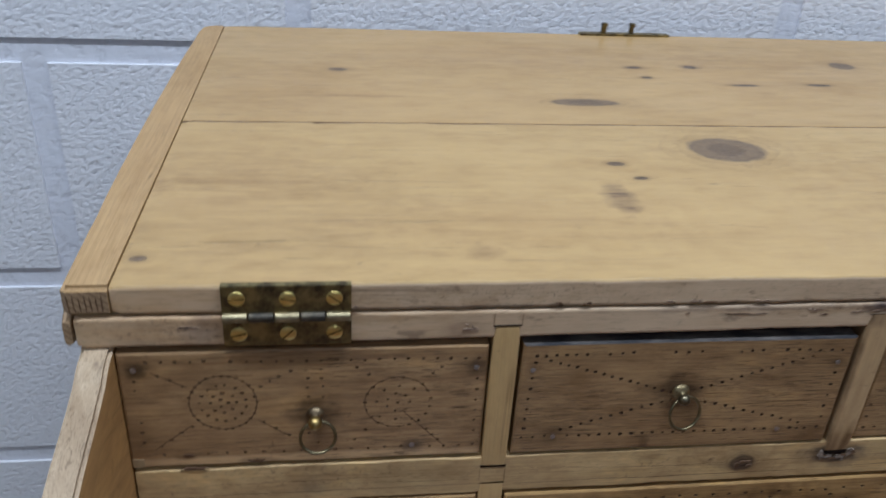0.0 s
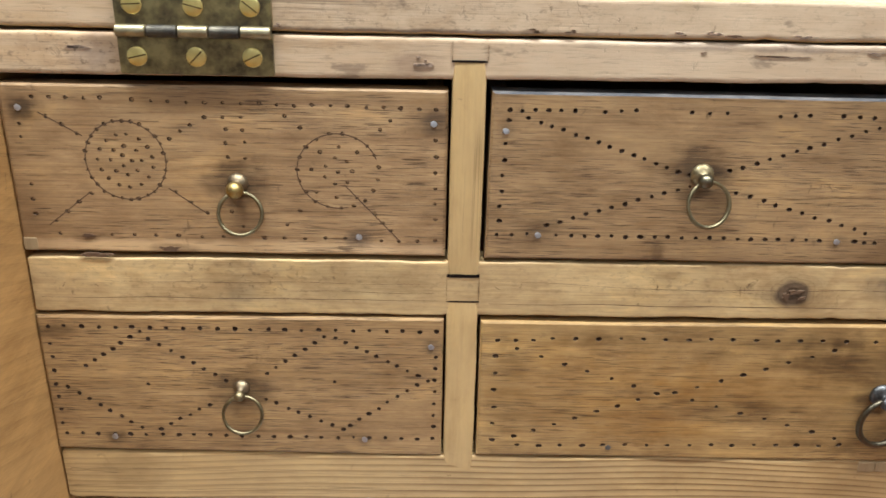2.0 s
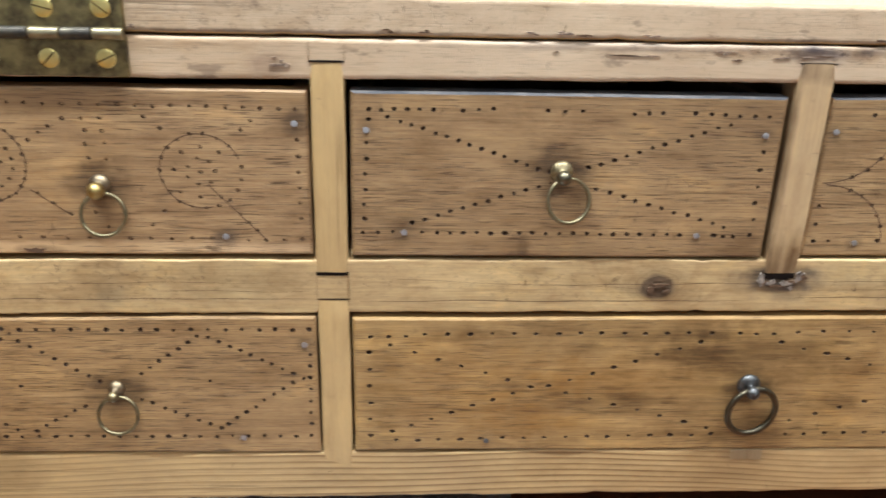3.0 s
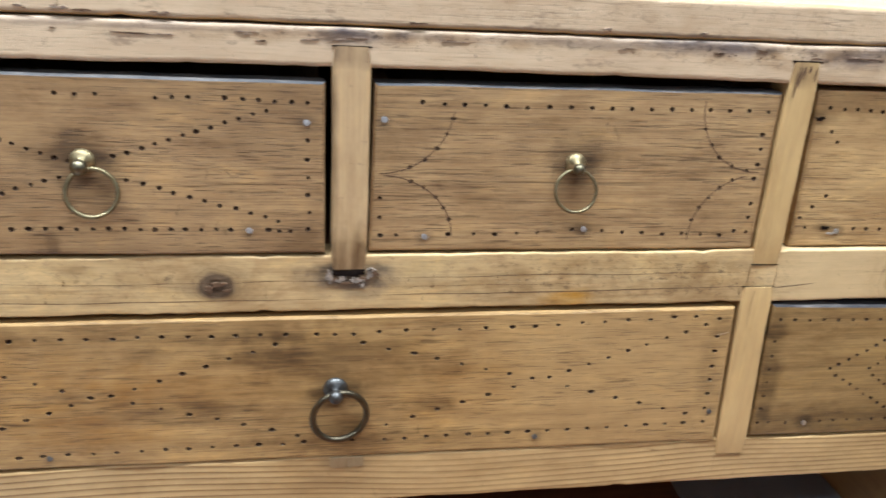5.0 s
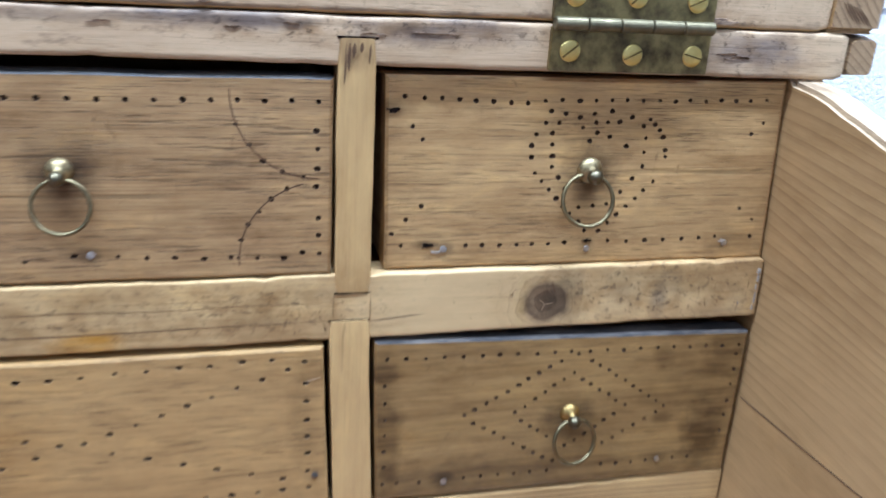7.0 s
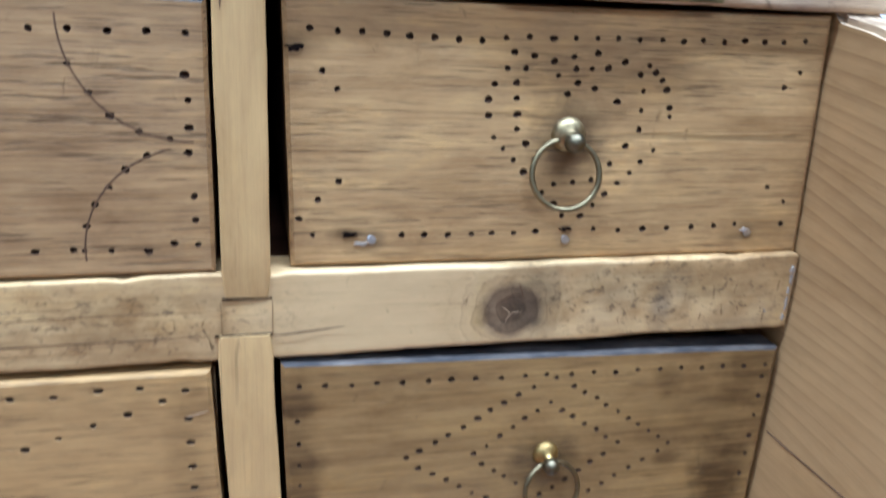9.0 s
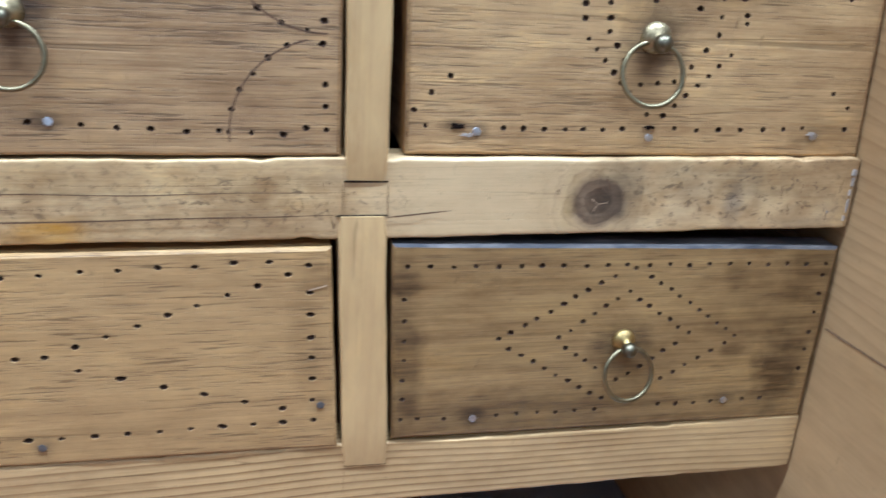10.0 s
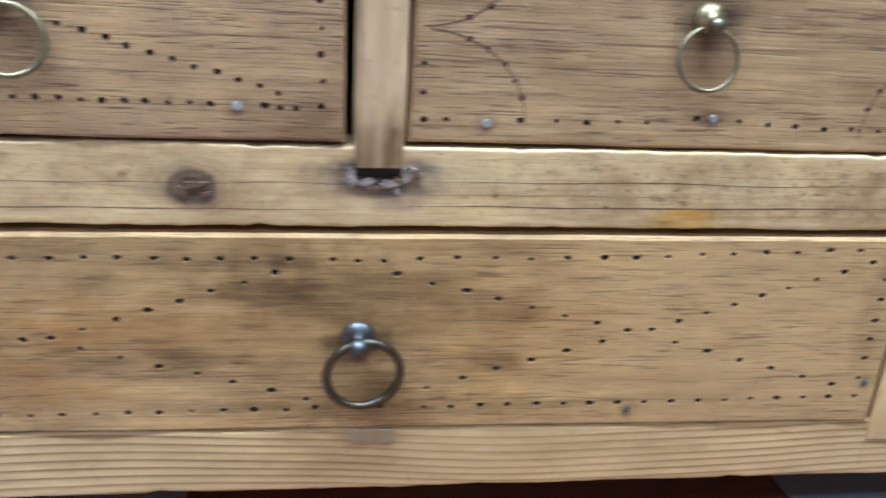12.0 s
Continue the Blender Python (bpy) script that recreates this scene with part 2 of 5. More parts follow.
    b.link(gloss, b.p.inputs["Roughness"])
    b.bump(height, 0.45, 0.0005)
    return b.m


def metal(name, colour, tarnish, rough=0.35, amount=0.5, scale=180.0):
    b = Mat(name, rough=rough, metal=1.0)
    n = b.noise(b.co, scale, 4, 0.6)
    fine = b.noise(b.co, scale * 9, 3, 0.6)
    col = b.mix(colour, tarnish, b.math("MULTIPLY", b.ramp(n, (0.35, 0.0), (0.65, 1.0)), amount))
    b.color(col)
    b.link(b.math("ADD", rough - 0.08, b.math("MULTIPLY", n, 0.3)), b.p.inputs["Roughness"])
    b.bump(fine, 0.15, 0.0003)
    return b.m


def plaster(name, colour, bump_size=500.0, strength=0.6, depth=0.0015, rough=0.6):
    b = Mat(name, rough=rough)
    lumps = b.noise(b.co, bump_size, 4, 0.55, 0.0)
    wide = b.noise(b.co, 9.0, 3)
    rand = node(b.t, "ShaderNodeObjectInfo").outputs["Random"]
    col = b.mix(colour, tuple(c * 0.9 for c in colour), b.math("MULTIPLY", wide, 0.7))
    col = b.mix(col, tuple(c * 0.94 for c in colour), b.math("MULTIPLY", rand, 0.5))
    pits = b.ramp(lumps, (0.3, 0.0), (0.46, 0.75), (0.62, 1.0), (0.8, 1.15))
    b.color(b.mix(tuple(c * 0.85 for c in colour), col, b.ramp(lumps, (0.28, 0.0), (0.45, 1.0))))
    b.bump(pits, strength, depth)
    return b.m


Z = HEIGHT


def at(x, y, z):
    """Metres in the room from millimetres on the desk: x from the middle left, y behind the rails' face, z above the lid's upper face."""
    return (x / 1000, y / 1000, Z + z / 1000)


def mm(*values):
    return tuple(v / 1000 for v in values)


TAN = (0.36, 0.225, 0.115)
m_lid = wood("lid_pine", (0.478, 0.312, 0.132), (0.31, 0.175, 0.065), "x", rings=55, ring_mix=0.12, flecks=0.03, blotch=0.2, fibres=0.08, knot_mix=0.8, knot_soft=0.16, patina=0.12, rough=0.33, seed=1.0,
             knots=[(at(226, 143, 0), mm(23, 18, 12)), (at(-79, 22, 0), mm(3.6, 2.6, 12)), (at(153, 122, 0), mm(5, 3, 9)), (at(161, 103, 0), mm(4, 2, 9))],
             stains=[(at(80, 55, 0), mm(70, 22, 9), TAN, 0.5), (at(-50, 120, 0), mm(40, 45, 9), TAN, 0.4), (at(330, 95, 0), mm(90, 30, 9), TAN, 0.4),
                     (at(142, 77, 0), mm(7, 15, 9), (0.12, 0.07, 0.055), 0.95), (at(-40, 60, 0), mm(70, 60, 9), (0.33, 0.215, 0.125), 0.5),
                     (at(310, 40, 0), mm(150, 30, 9), (0.36, 0.235, 0.13), 0.4), (at(153, 122, 0), mm(6, 4, 9), (0.2, 0.11, 0.05), 0.7),
                     (at(161, 103, 0), mm(4, 2.5, 9), (0.1, 0.05, 0.03), 0.8), (at(-40, 95, 0), mm(45, 12, 9), (0.3, 0.18, 0.08), 0.45),
                     (at(64, 24, -3), mm(7, 6, 9), (0.2, 0.11, 0.06), 0.6)])
m_lid_rear = wood("lid_rear_pine", (0.452, 0.288, 0.122), (0.31, 0.175, 0.065), "x", rings=55, ring_mix=0.12, flecks=0.03, blotch=0.2, fibres=0.08, knot_mix=0.8, knot_soft=0.16, patina=0.12, rough=0.33, seed=1.6,
                  knots=[(at(163, 223.5, 0), mm(24, 7, 12)), (at(398, 319, 0), mm(10, 9, 12)), (at(3, 287.5, 0), mm(7, 4, 12)),
                         (at(222, 305, 0), mm(6, 3, 9)), (at(268, 308, 0), mm(5, 4, 9)), (at(225, 280, 0), mm(4, 2.5, 9)),
                         (at(293.5, 265, 0), mm(10, 2.5, 9)), (at(351.5, 268, 0), mm(9, 2.5, 9))],
                  stains=[(at(-30, 250, 0), mm(50, 50, 9), TAN, 0.5), (at(130, 330, 0), mm(110, 40, 9), TAN, 0.5), (at(330, 300, 0), mm(90, 60, 9), TAN, 0.5),
                          (at(222, 305, 0), mm(8, 4, 9), (0.16, 0.08, 0.04), 0.8), (at(268, 308, 0), mm(7, 5, 9), (0.16, 0.08, 0.04), 0.8),
                          (at(225, 280, 0), mm(5, 3, 9), (0.12, 0.06, 0.03), 0.8), (at(293.5, 265, 0), mm(12, 3, 9), (0.16, 0.08, 0.04), 0.7),
                          (at(351.5, 268, 0), mm(10, 3, 9), (0.12, 0.06, 0.03), 0.8), (at(25, 231, 0), mm(28, 2, 9), (0.25, 0.14, 0.06), 0.5)])
m_lid_end = wood("lid_end_pine", (0.44, 0.277, 0.126), (0.31, 0.175, 0.07), "y", rings=330, ring_mix=0.4, flecks=0.2, blotch=0.2, seed=2.0)
m_end_grain = wood("end_grain_pine", (0.42, 0.28, 0.16), (0.14, 0.08, 0.045), "y", rings=300, ring_mix=0.9, flecks=0.2, blotch=0.3, seed=2.5)
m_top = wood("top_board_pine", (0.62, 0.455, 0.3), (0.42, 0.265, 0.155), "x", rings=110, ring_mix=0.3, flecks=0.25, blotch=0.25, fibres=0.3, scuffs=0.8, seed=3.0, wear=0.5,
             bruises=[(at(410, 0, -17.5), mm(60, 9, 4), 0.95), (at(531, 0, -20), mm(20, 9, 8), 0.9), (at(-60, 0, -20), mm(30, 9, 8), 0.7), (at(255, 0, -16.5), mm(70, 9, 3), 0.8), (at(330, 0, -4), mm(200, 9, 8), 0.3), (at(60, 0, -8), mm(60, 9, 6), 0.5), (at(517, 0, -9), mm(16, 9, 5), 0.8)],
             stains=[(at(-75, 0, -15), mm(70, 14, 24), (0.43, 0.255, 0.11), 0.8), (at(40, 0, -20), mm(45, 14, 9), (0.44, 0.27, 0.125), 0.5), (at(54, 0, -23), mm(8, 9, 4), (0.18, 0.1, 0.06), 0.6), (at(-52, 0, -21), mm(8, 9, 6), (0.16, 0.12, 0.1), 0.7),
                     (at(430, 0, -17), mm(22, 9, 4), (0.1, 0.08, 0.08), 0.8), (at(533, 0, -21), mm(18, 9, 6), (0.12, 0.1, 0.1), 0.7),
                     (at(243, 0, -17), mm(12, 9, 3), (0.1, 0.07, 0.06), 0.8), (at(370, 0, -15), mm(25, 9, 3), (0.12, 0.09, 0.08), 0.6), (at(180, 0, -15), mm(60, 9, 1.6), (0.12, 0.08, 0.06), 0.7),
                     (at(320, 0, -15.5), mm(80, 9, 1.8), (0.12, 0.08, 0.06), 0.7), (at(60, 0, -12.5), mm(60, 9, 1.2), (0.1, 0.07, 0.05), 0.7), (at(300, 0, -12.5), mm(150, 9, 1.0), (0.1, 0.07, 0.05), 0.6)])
m_mid = wood("middle_rail_pine", (0.58, 0.412, 0.214), (0.33, 0.185, 0.078), "x", rings=60, ring_mix=0.26, flecks=0.08, blotch=0.45, fibres=0.14, cracks=0.25, scuffs=1.0, patina=0.8, knot_mix=0.85, knot_soft=0.3, seed=4.0, bruises=[(at(512, 0, -101), mm(42, 9, 13), 0.95), (at(385, 0, -103), mm(26, 9, 10), 0.8), (at(325, 0, -104), mm(50, 9, 10), 0.65), (at(150, 0, -102), mm(60, 9, 8), 0.4), (at(-10, 0, -103), mm(70, 9, 10), 0.45)],
             bleach=[(at(450, 0, -103), mm(50, 9, 15), 0.7), (at(520, 0, -108), mm(30, 9, 6), 0.5)],
             knots=[(at(196, 0, -105), mm(6.6, 8, 5)), (at(471.5, 0, -104.8), mm(8.0, 9, 7.6))],
             stains=[(at(194, 0, -105), mm(12, 9, 7), (0.27, 0.19, 0.11), 0.7), (at(243, 0, -103), mm(15, 9, 6), (0.1, 0.08, 0.075), 1.0), (at(242, 0, -100), mm(10, 9, 3), (0.05, 0.035, 0.03), 0.9), (at(326, 0, -112), mm(9, 9, 3.5), (0.47, 0.22, 0.02), 1.0),
                     (at(478, 0, -103.2), mm(7.6, 9, 8.2), (0.17, 0.12, 0.07), 1.0), (at(463.5, 0, -103.5), mm(2.2, 9, 7), (0.36, 0.24, 0.1), 0.8), (at(500, 0, -99), mm(14, 9, 5), (0.33, 0.24, 0.14), 0.6), (at(514, 0, -106), mm(2.5, 9, 9), (0.2, 0.15, 0.11), 0.7), (at(516, 0, -100), mm(6, 9, 7), (0.26, 0.19, 0.12), 0.7), (at(540, 0, -108), mm(7, 9, 8), (0.26, 0.18, 0.11), 0.6),
                     (at(270, 0, -101), mm(16, 9, 5), (0.36, 0.26, 0.15), 0.5), (at(302, 0, -106), mm(8, 9, 7), (0.33, 0.23, 0.13), 0.5), (at(345, 0, -103), mm(18, 9, 5), (0.37, 0.26, 0.15), 0.5),
                     (at(376, 0, -104), mm(9, 9, 6), (0.32, 0.22, 0.12), 0.5), (at(392, 0, -98), mm(10, 9, 3), (0.3, 0.21, 0.12), 0.5), (at(150, 0, -99), mm(5, 9, 2), (0.25, 0.16, 0.08), 0.6),
                     (at(35, 0, -103), mm(22, 9, 8), (0.38, 0.28, 0.16), 0.5), (at(-10, 0, -108), mm(5, 9, 5), (0.32, 0.24, 0.15), 0.6),
                     (at(498, 0, -106), mm(7, 9, 6), (0.3, 0.2, 0.11), 0.7), (at(527, 0, -101), mm(8, 9, 4), (0.28, 0.19, 0.1), 0.7), (at(533, 0, -110), mm(5, 9, 3), (0.3, 0.2, 0.11), 0.6),
                     (at(-55, 0, -94), mm(20, 6, 1.5), (0.06, 0.04, 0.03), 0.7), (at(-15, 0, -104), mm(9, 6, 8), (0.3, 0.19, 0.1), 0.4)])
m_low = wood("bottom_rail_pine", (0.57, 0.385, 0.182), (0.21, 0.11, 0.04), "x", rings=400, ring_mix=0.95, flecks=0.08, blotch=0.2, fibres=0.2, patina=0.35, swerve=0.8, seed=5.0,
             stains=[(at(242, 0, -182), mm(8, 9, 4), (0.25, 0.18, 0.11), 0.6), (at(-60, 0, -188), mm(12, 9, 8), (0.25, 0.16, 0.08), 0.5)])
m_post = wood("divider_pine", (0.55, 0.365, 0.165), (0.36, 0.21, 0.092), "z", rings=130, ring_mix=0.16, flecks=0.05, blotch=0.2, fibres=0.12, patina=0.25, scuffs=0.4, seed=6.0,
              stains=[(at(242, 0, -96), mm(9, 9, 9), (0.1, 0.055, 0.025), 0.8), (at(407, 0, -21), mm(9, 9, 6), (0.14, 0.08, 0.05), 0.7),
                      (at(242, 0, -22), mm(9, 9, 4), (0.16, 0.1, 0.06), 0.6)])
m_post_pale = wood("pale_divider_pine", (0.53, 0.365, 0.2), (0.34, 0.2, 0.1), "z", rings=130, ring_mix=0.16, flecks=0.05, blotch=0.3, fibres=0.12, patina=0.4, scuffs=0.6, seed=6.6,
              stains=[(at(242, 0, -95), mm(9, 9, 11), (0.14, 0.075, 0.03), 0.95), (at(236.5, 0, -62), mm(1.6, 9, 38), (0.14, 0.08, 0.04), 0.8), (at(242, 0, -22), mm(9, 9, 4), (0.16, 0.1, 0.06), 0.7)])
m_side = wood("side_panel_pine", (0.41, 0.26, 0.122), (0.26, 0.15, 0.065), "y", rings=240, ring_mix=0.75, flecks=0.03, blotch=0.15, tilt=-0.11, fibres=0.15, cracks=0.15, swerve=1.3, patina=0.22, seed=7.0)
m_side_low = wood("plain_side_pine", (0.4, 0.25, 0.115), (0.28, 0.165, 0.07), "y", rings=120, ring_mix=0.2, flecks=0.03, blotch=0.2, tilt=0.04, fibres=0.15, cracks=0.1, patina=0.3, seed=7.4)
# left panel's pine, more orange than the right panel's
m_side_warm = wood("orange_side_pine", (0.45, 0.25, 0.092), (0.24, 0.12, 0.04), "y", rings=140, ring_mix=0.4, flecks=0.12, blotch=0.5, tilt=0.3, fibres=0.35, cracks=0.4, scuffs=0.7, patina=0.45, seed=7.7)
m_side_edge = wood("worn_edge_pine", (0.53, 0.4, 0.27), (0.28, 0.185, 0.11), "y", rings=60, ring_mix=0.4, flecks=0.4, blotch=0.6, seed=8.0, rough=0.6, wear=0.5)
# reddish inner boards; the well's shade is put into their dark colour
m_inside = wood("shaded_inner_pine", (0.2, 0.085, 0.045), (0.1, 0.04, 0.02), "x", rings=50, ring_mix=0.5, flecks=0.2, blotch=0.4, seed=9.0, rough=0.7)
m_box = wood("drawer_box_pine", (0.4, 0.27, 0.14), (0.25, 0.14, 0.06), "y", rings=60, ring_mix=0.4, seed=10.0, rough=0.7)

PULLS = ((-7.8, -66), (155.3, -60), (323.6, -60), (482.7, -60), (-12.3, -150), (238.2, -150), (484.7, -150))
# nails through the drawer fronts, (x, z) in millimetres
NAILS = (
    [(-81.5, -40), (60.5, -43.2), (34, -85.4)], [(85.4, -45), (98.8, -83.2), (208, -83.9), (227.8, -45.4)], [(254, -44), (269.8, -86.8), (329.8, -83.9)],
    [(435.5, -85.6), (485.2, -86.8), (537, -86)], [(60.8, -129.6), (-64.6, -172), (34.8, -171.9)], [(319.4, -173.8), (394.4, -165.2), (132.9, -174.2)], [(523.3, -172), (440, -173)])


def drawer_wood(i, light, dark, flecks, stains=()):
    light = tuple(c * f for c, f in zip(light, (1.18, 1.26, 1.28)))
    # brightness per drawer, some of it light falling from above put into colour
    lit_tone = (0.97, 0.81, 0.89, 1.02, 0.97, 0.9, 0.7)[i]
    light, dark = tuple(c * lit_tone for c in light), tuple(c * lit_tone for c in dark)
    return wood("drawer_front_pine", light, dark, "x", rings=150, ring_mix=0.25, flecks=flecks, bleach=[(at(352, 0, -148), mm(62, 9, 36), 0.4)] if i == 5 else [(at(-10, 0, -90.4), mm(84, 9, 2.8), 1.3)] if i == 0 else (), blotch=0.6, seed=20.0 + i * 3.3, rough=0.46, fibres=0.6, cracks=0.5, scuffs=0.45, patina=0.9,
                stains=list(stains) + [(at(x, 0, z), mm(4.4, 9, 3.6) if i == 0 else mm(2.9, 9, 2.5), (0.06, 0.045, 0.04), 0.75 if i == 0 else 0.5) for x, z in NAILS[i]] + [(at(x, 0, z), mm(9, 9, 8), (0.1, 0.06, 0.035), 0.75) for x, z in (PULLS[i],)])


DARK = (0.1, 0.055, 0.024)
BROWN = (0.2, 0.125, 0.06)
AMBER = (0.4, 0.22, 0.065)
m_fronts = [
    drawer_wood(0, (0.36, 0.215, 0.11), (0.2, 0.105, 0.05), 0.85, [
        (at(-81, 0, -41), mm(7, 9, 6), DARK, 0.6), (at(60, 0, -43), mm(8, 9, 7), DARK, 0.5), (at(-64, 0, -86.5), mm(7, 9, 2), DARK, 0.8),
        (at(-34, 0, -91), mm(7, 9, 1.6), DARK, 0.8), (at(-9, 0, -64), mm(9, 9, 9), BROWN, 0.7), (at(-80, 0, -65), mm(9, 9, 30), BROWN, 0.4),
        (at(-47, 0, -58), mm(17, 9, 16), BROWN, 0.35), (at(-20, 0, -90), mm(60, 9, 2.5), (0.5, 0.32, 0.14), 0.5)]),
    drawer_wood(1, (0.38, 0.225, 0.112), (0.21, 0.115, 0.052), 0.85, [
        (at(152, 0, -59), mm(16, 9, 9), BROWN, 0.75), (at(98, 0, -82), mm(7, 9, 6), BROWN, 0.7), (at(143, 0, -88), mm(2, 9, 5), DARK, 0.6),
        (at(228, 0, -90), mm(14, 9, 5), BROWN, 0.35)]),
    drawer_wood(2, (0.38, 0.23, 0.115), (0.21, 0.115, 0.052), 0.7, [
        (at(325, 0, -55), mm(11, 9, 8), DARK, 0.65), (at(255, 0, -50), mm(8, 9, 12), BROWN, 0.35), (at(330, 0, -83.5), mm(7, 9, 2), DARK, 0.6)]),
    drawer_wood(3, (0.392, 0.24, 0.113), (0.22, 0.122, 0.053), 0.62, [
        (at(417, 0, -41), mm(6, 9, 4), DARK, 0.7), (at(429, 0, -84), mm(3.5, 9, 1.6), DARK, 0.95), (at(538, 0, -84), mm(9, 9, 5), BROWN, 0.8),
        (at(515, 0, -78), mm(22, 9, 9), BROWN, 0.35), (at(482, 0, -62), mm(8, 9, 9), BROWN, 0.4), (at(546, 0, -44), mm(4, 9, 5), DARK, 0.5)]),
    drawer_wood(4, (0.35, 0.205, 0.095), (0.195, 0.105, 0.045), 0.9, [
        (at(-82, 0, -125), mm(8, 9, 2.5), DARK, 0.7), (at(-14, 0, -149), mm(15, 9, 8), DARK, 0.45), (at(-64, 0, -172), mm(5, 9, 3), DARK, 0.5)]),
    drawer_wood(5, (0.408, 0.24, 0.1), (0.21, 0.113, 0.043), 0.62, [
        (at(240, 0, -134), mm(42, 9, 12), BROWN, 0.75), (at(225, 0, -148), mm(20, 9, 24), BROWN, 0.6), (at(262, 0, -172), mm(60, 9, 5), BROWN, 0.5), (at(180, 0, -124), mm(50, 9, 6), BROWN, 0.5), (at(110, 0, -124), mm(30, 9, 5), BROWN, 0.4),
        (at(185, 0, -158), mm(20, 9, 5), BROWN, 0.6), (at(262, 0, -152), mm(20, 9, 12), BROWN, 0.4),
        (at(190, 0, -146), mm(34, 9, 10), AMBER, 0.55), (at(285, 0, -146), mm(26, 9, 14), AMBER, 0.4), (at(120, 0, -150), mm(40, 9, 20), AMBER, 0.65), (at(150, 0, -165), mm(26, 9, 6), AMBER, 0.65),
        (at(208, 0, -134), mm(14, 9, 4), DARK, 0.6), (at(172, 0, -132), mm(9, 9, 2.5), DARK, 0.5), (at(198, 0, -155), mm(12, 9, 3), DARK, 0.55), (at(278, 0, -157), mm(7, 9, 3), DARK, 0.5),
        (at(92, 0, -150), mm(7, 9, 22), BROWN, 0.6), (at(271, 0, -138), mm(10, 9, 3), DARK, 0.4), (at(393, 0, -126), mm(5, 9, 4), DARK, 0.6), (at(391, 0, -145), mm(5, 9, 14), BROWN, 0.6)]),
    drawer_wood(6, (0.392, 0.234, 0.096), (0.2, 0.112, 0.044), 0.5, [
        (at(417.5, 0, -128.5), mm(6, 9, 3), DARK, 1.00), (at(418.0, 0, -150), mm(5, 9, 28), DARK, 0.81), (at(522, 0, -154), mm(3.5, 9, 2.5), BROWN, 1.00),
        (at(541, 0, -162), mm(8, 9, 14), DARK, 1.00), (at(546, 0, -127), mm(10, 9, 10), BROWN, 1.00), (at(470, 0, -172), mm(60, 9, 7), BROWN, 0.74), (at(534, 0, -140), mm(18, 9, 10), BROWN, 0.61), (at(519, 0, -128), mm(4, 9, 4), BROWN, 0.81),
        (at(440, 0, -173), mm(5, 9, 3), DARK, 0.81)]),
]
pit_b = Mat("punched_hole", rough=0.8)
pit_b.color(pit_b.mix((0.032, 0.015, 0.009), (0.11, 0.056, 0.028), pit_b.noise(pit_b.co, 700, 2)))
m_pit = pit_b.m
scr = Mat("scribed_line", rough=0.8)
scr.color(scr.mix((0.07, 0.035, 0.018), (0.16, 0.09, 0.045), scr.noise(scr.co, 400, 3)))
m_scribe = scr.m
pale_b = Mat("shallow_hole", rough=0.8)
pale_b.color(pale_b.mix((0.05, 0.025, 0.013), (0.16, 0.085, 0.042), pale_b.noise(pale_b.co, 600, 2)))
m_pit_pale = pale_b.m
faint_b = Mat("faint_joint", rough=0.8)
faint_b.color(faint_b.mix((0.15, 0.085, 0.04), (0.32, 0.2, 0.095), faint_b.noise(faint_b.co, 60, 3)))
m_faint = faint_b.m
# grime on drawer tops, coloured near black to deepen the gap's shade too
grime_shade_b = Mat("blue_black_grime_shade", rough=0.5)
grime_shade_b.color(grime_shade_b.mix((0.035, 0.034, 0.038), (0.15, 0.132, 0.12), grime_shade_b.ramp(grime_shade_b.noise(grime_shade_b.mapped(scale=(60, 200, 200)), 1.0, 4, 0.65), (0.42, 0.0), (0.68, 1.0))))
m_grime_shade = grime_shade_b.m
m_plate_dull = metal("dull_brown_brass", (0.3, 0.23, 0.14), (0.13, 0.095, 0.06), 0.42, 0.8, 260)
m_brass = metal("worn_brass", (0.43, 0.355, 0.2), (0.16, 0.12, 0.065), 0.4, 0.95, 420)
m_ball_dull = metal("dull_brass_ball", (0.2, 0.175, 0.115), (0.09, 0.078, 0.05), 0.32, 0.8, 300)
m_gold = metal("yellow_brass", (0.5, 0.37, 0.14), (0.2, 0.13, 0.05), 0.36, 0.9, 420)
m_brass_old = metal("tarnished_brass_leaf", (0.35, 0.285, 0.13), (0.09, 0.07, 0.042), 0.42, 1.0, 150)
m_knuckle = metal("rubbed_brass_knuckle", (0.48, 0.41, 0.25), (0.2, 0.165, 0.1), 0.36, 0.9, 140)
m_knuckle_dull = metal("dull_olive_knuckle", (0.25, 0.22, 0.14), (0.13, 0.115, 0.08), 0.46, 0.8, 140)
m_knuckle_dark = metal("grimed_knuckle", (0.17, 0.15, 0.11), (0.06, 0.055, 0.05), 0.45, 0.9, 140)
m_ring_brass = metal("tarnished_ring_brass", (0.29, 0.24, 0.135), (0.12, 0.1, 0.06), 0.34, 0.8, 140)
m_screw = metal("bright_brass_screw", (0.86, 0.7, 0.27), (0.6, 0.44, 0.14), 0.3, 0.4, 300)
m_slot = metal("screw_slot_shadow", (0.2, 0.14, 0.05), (0.1, 0.07, 0.03), 0.6, 0.5)
m_steel = metal("dull_nickel", (0.155, 0.158, 0.156), (0.055, 0.05, 0.045), 0.38, 0.9, 260)
m_ring_dark = metal("dark_bronze_ring", (0.125, 0.105, 0.07), (0.05, 0.042, 0.03), 0.34, 0.6, 260)
m_nail_dark = metal("greyed_nail", (0.2, 0.2, 0.2), (0.1, 0.095, 0.09), 0.5, 0.5, 500)
m_nail = metal("zinc_nail", (0.62, 0.62, 0.63), (0.25, 0.24, 0.23), 0.35, 0.5, 500)
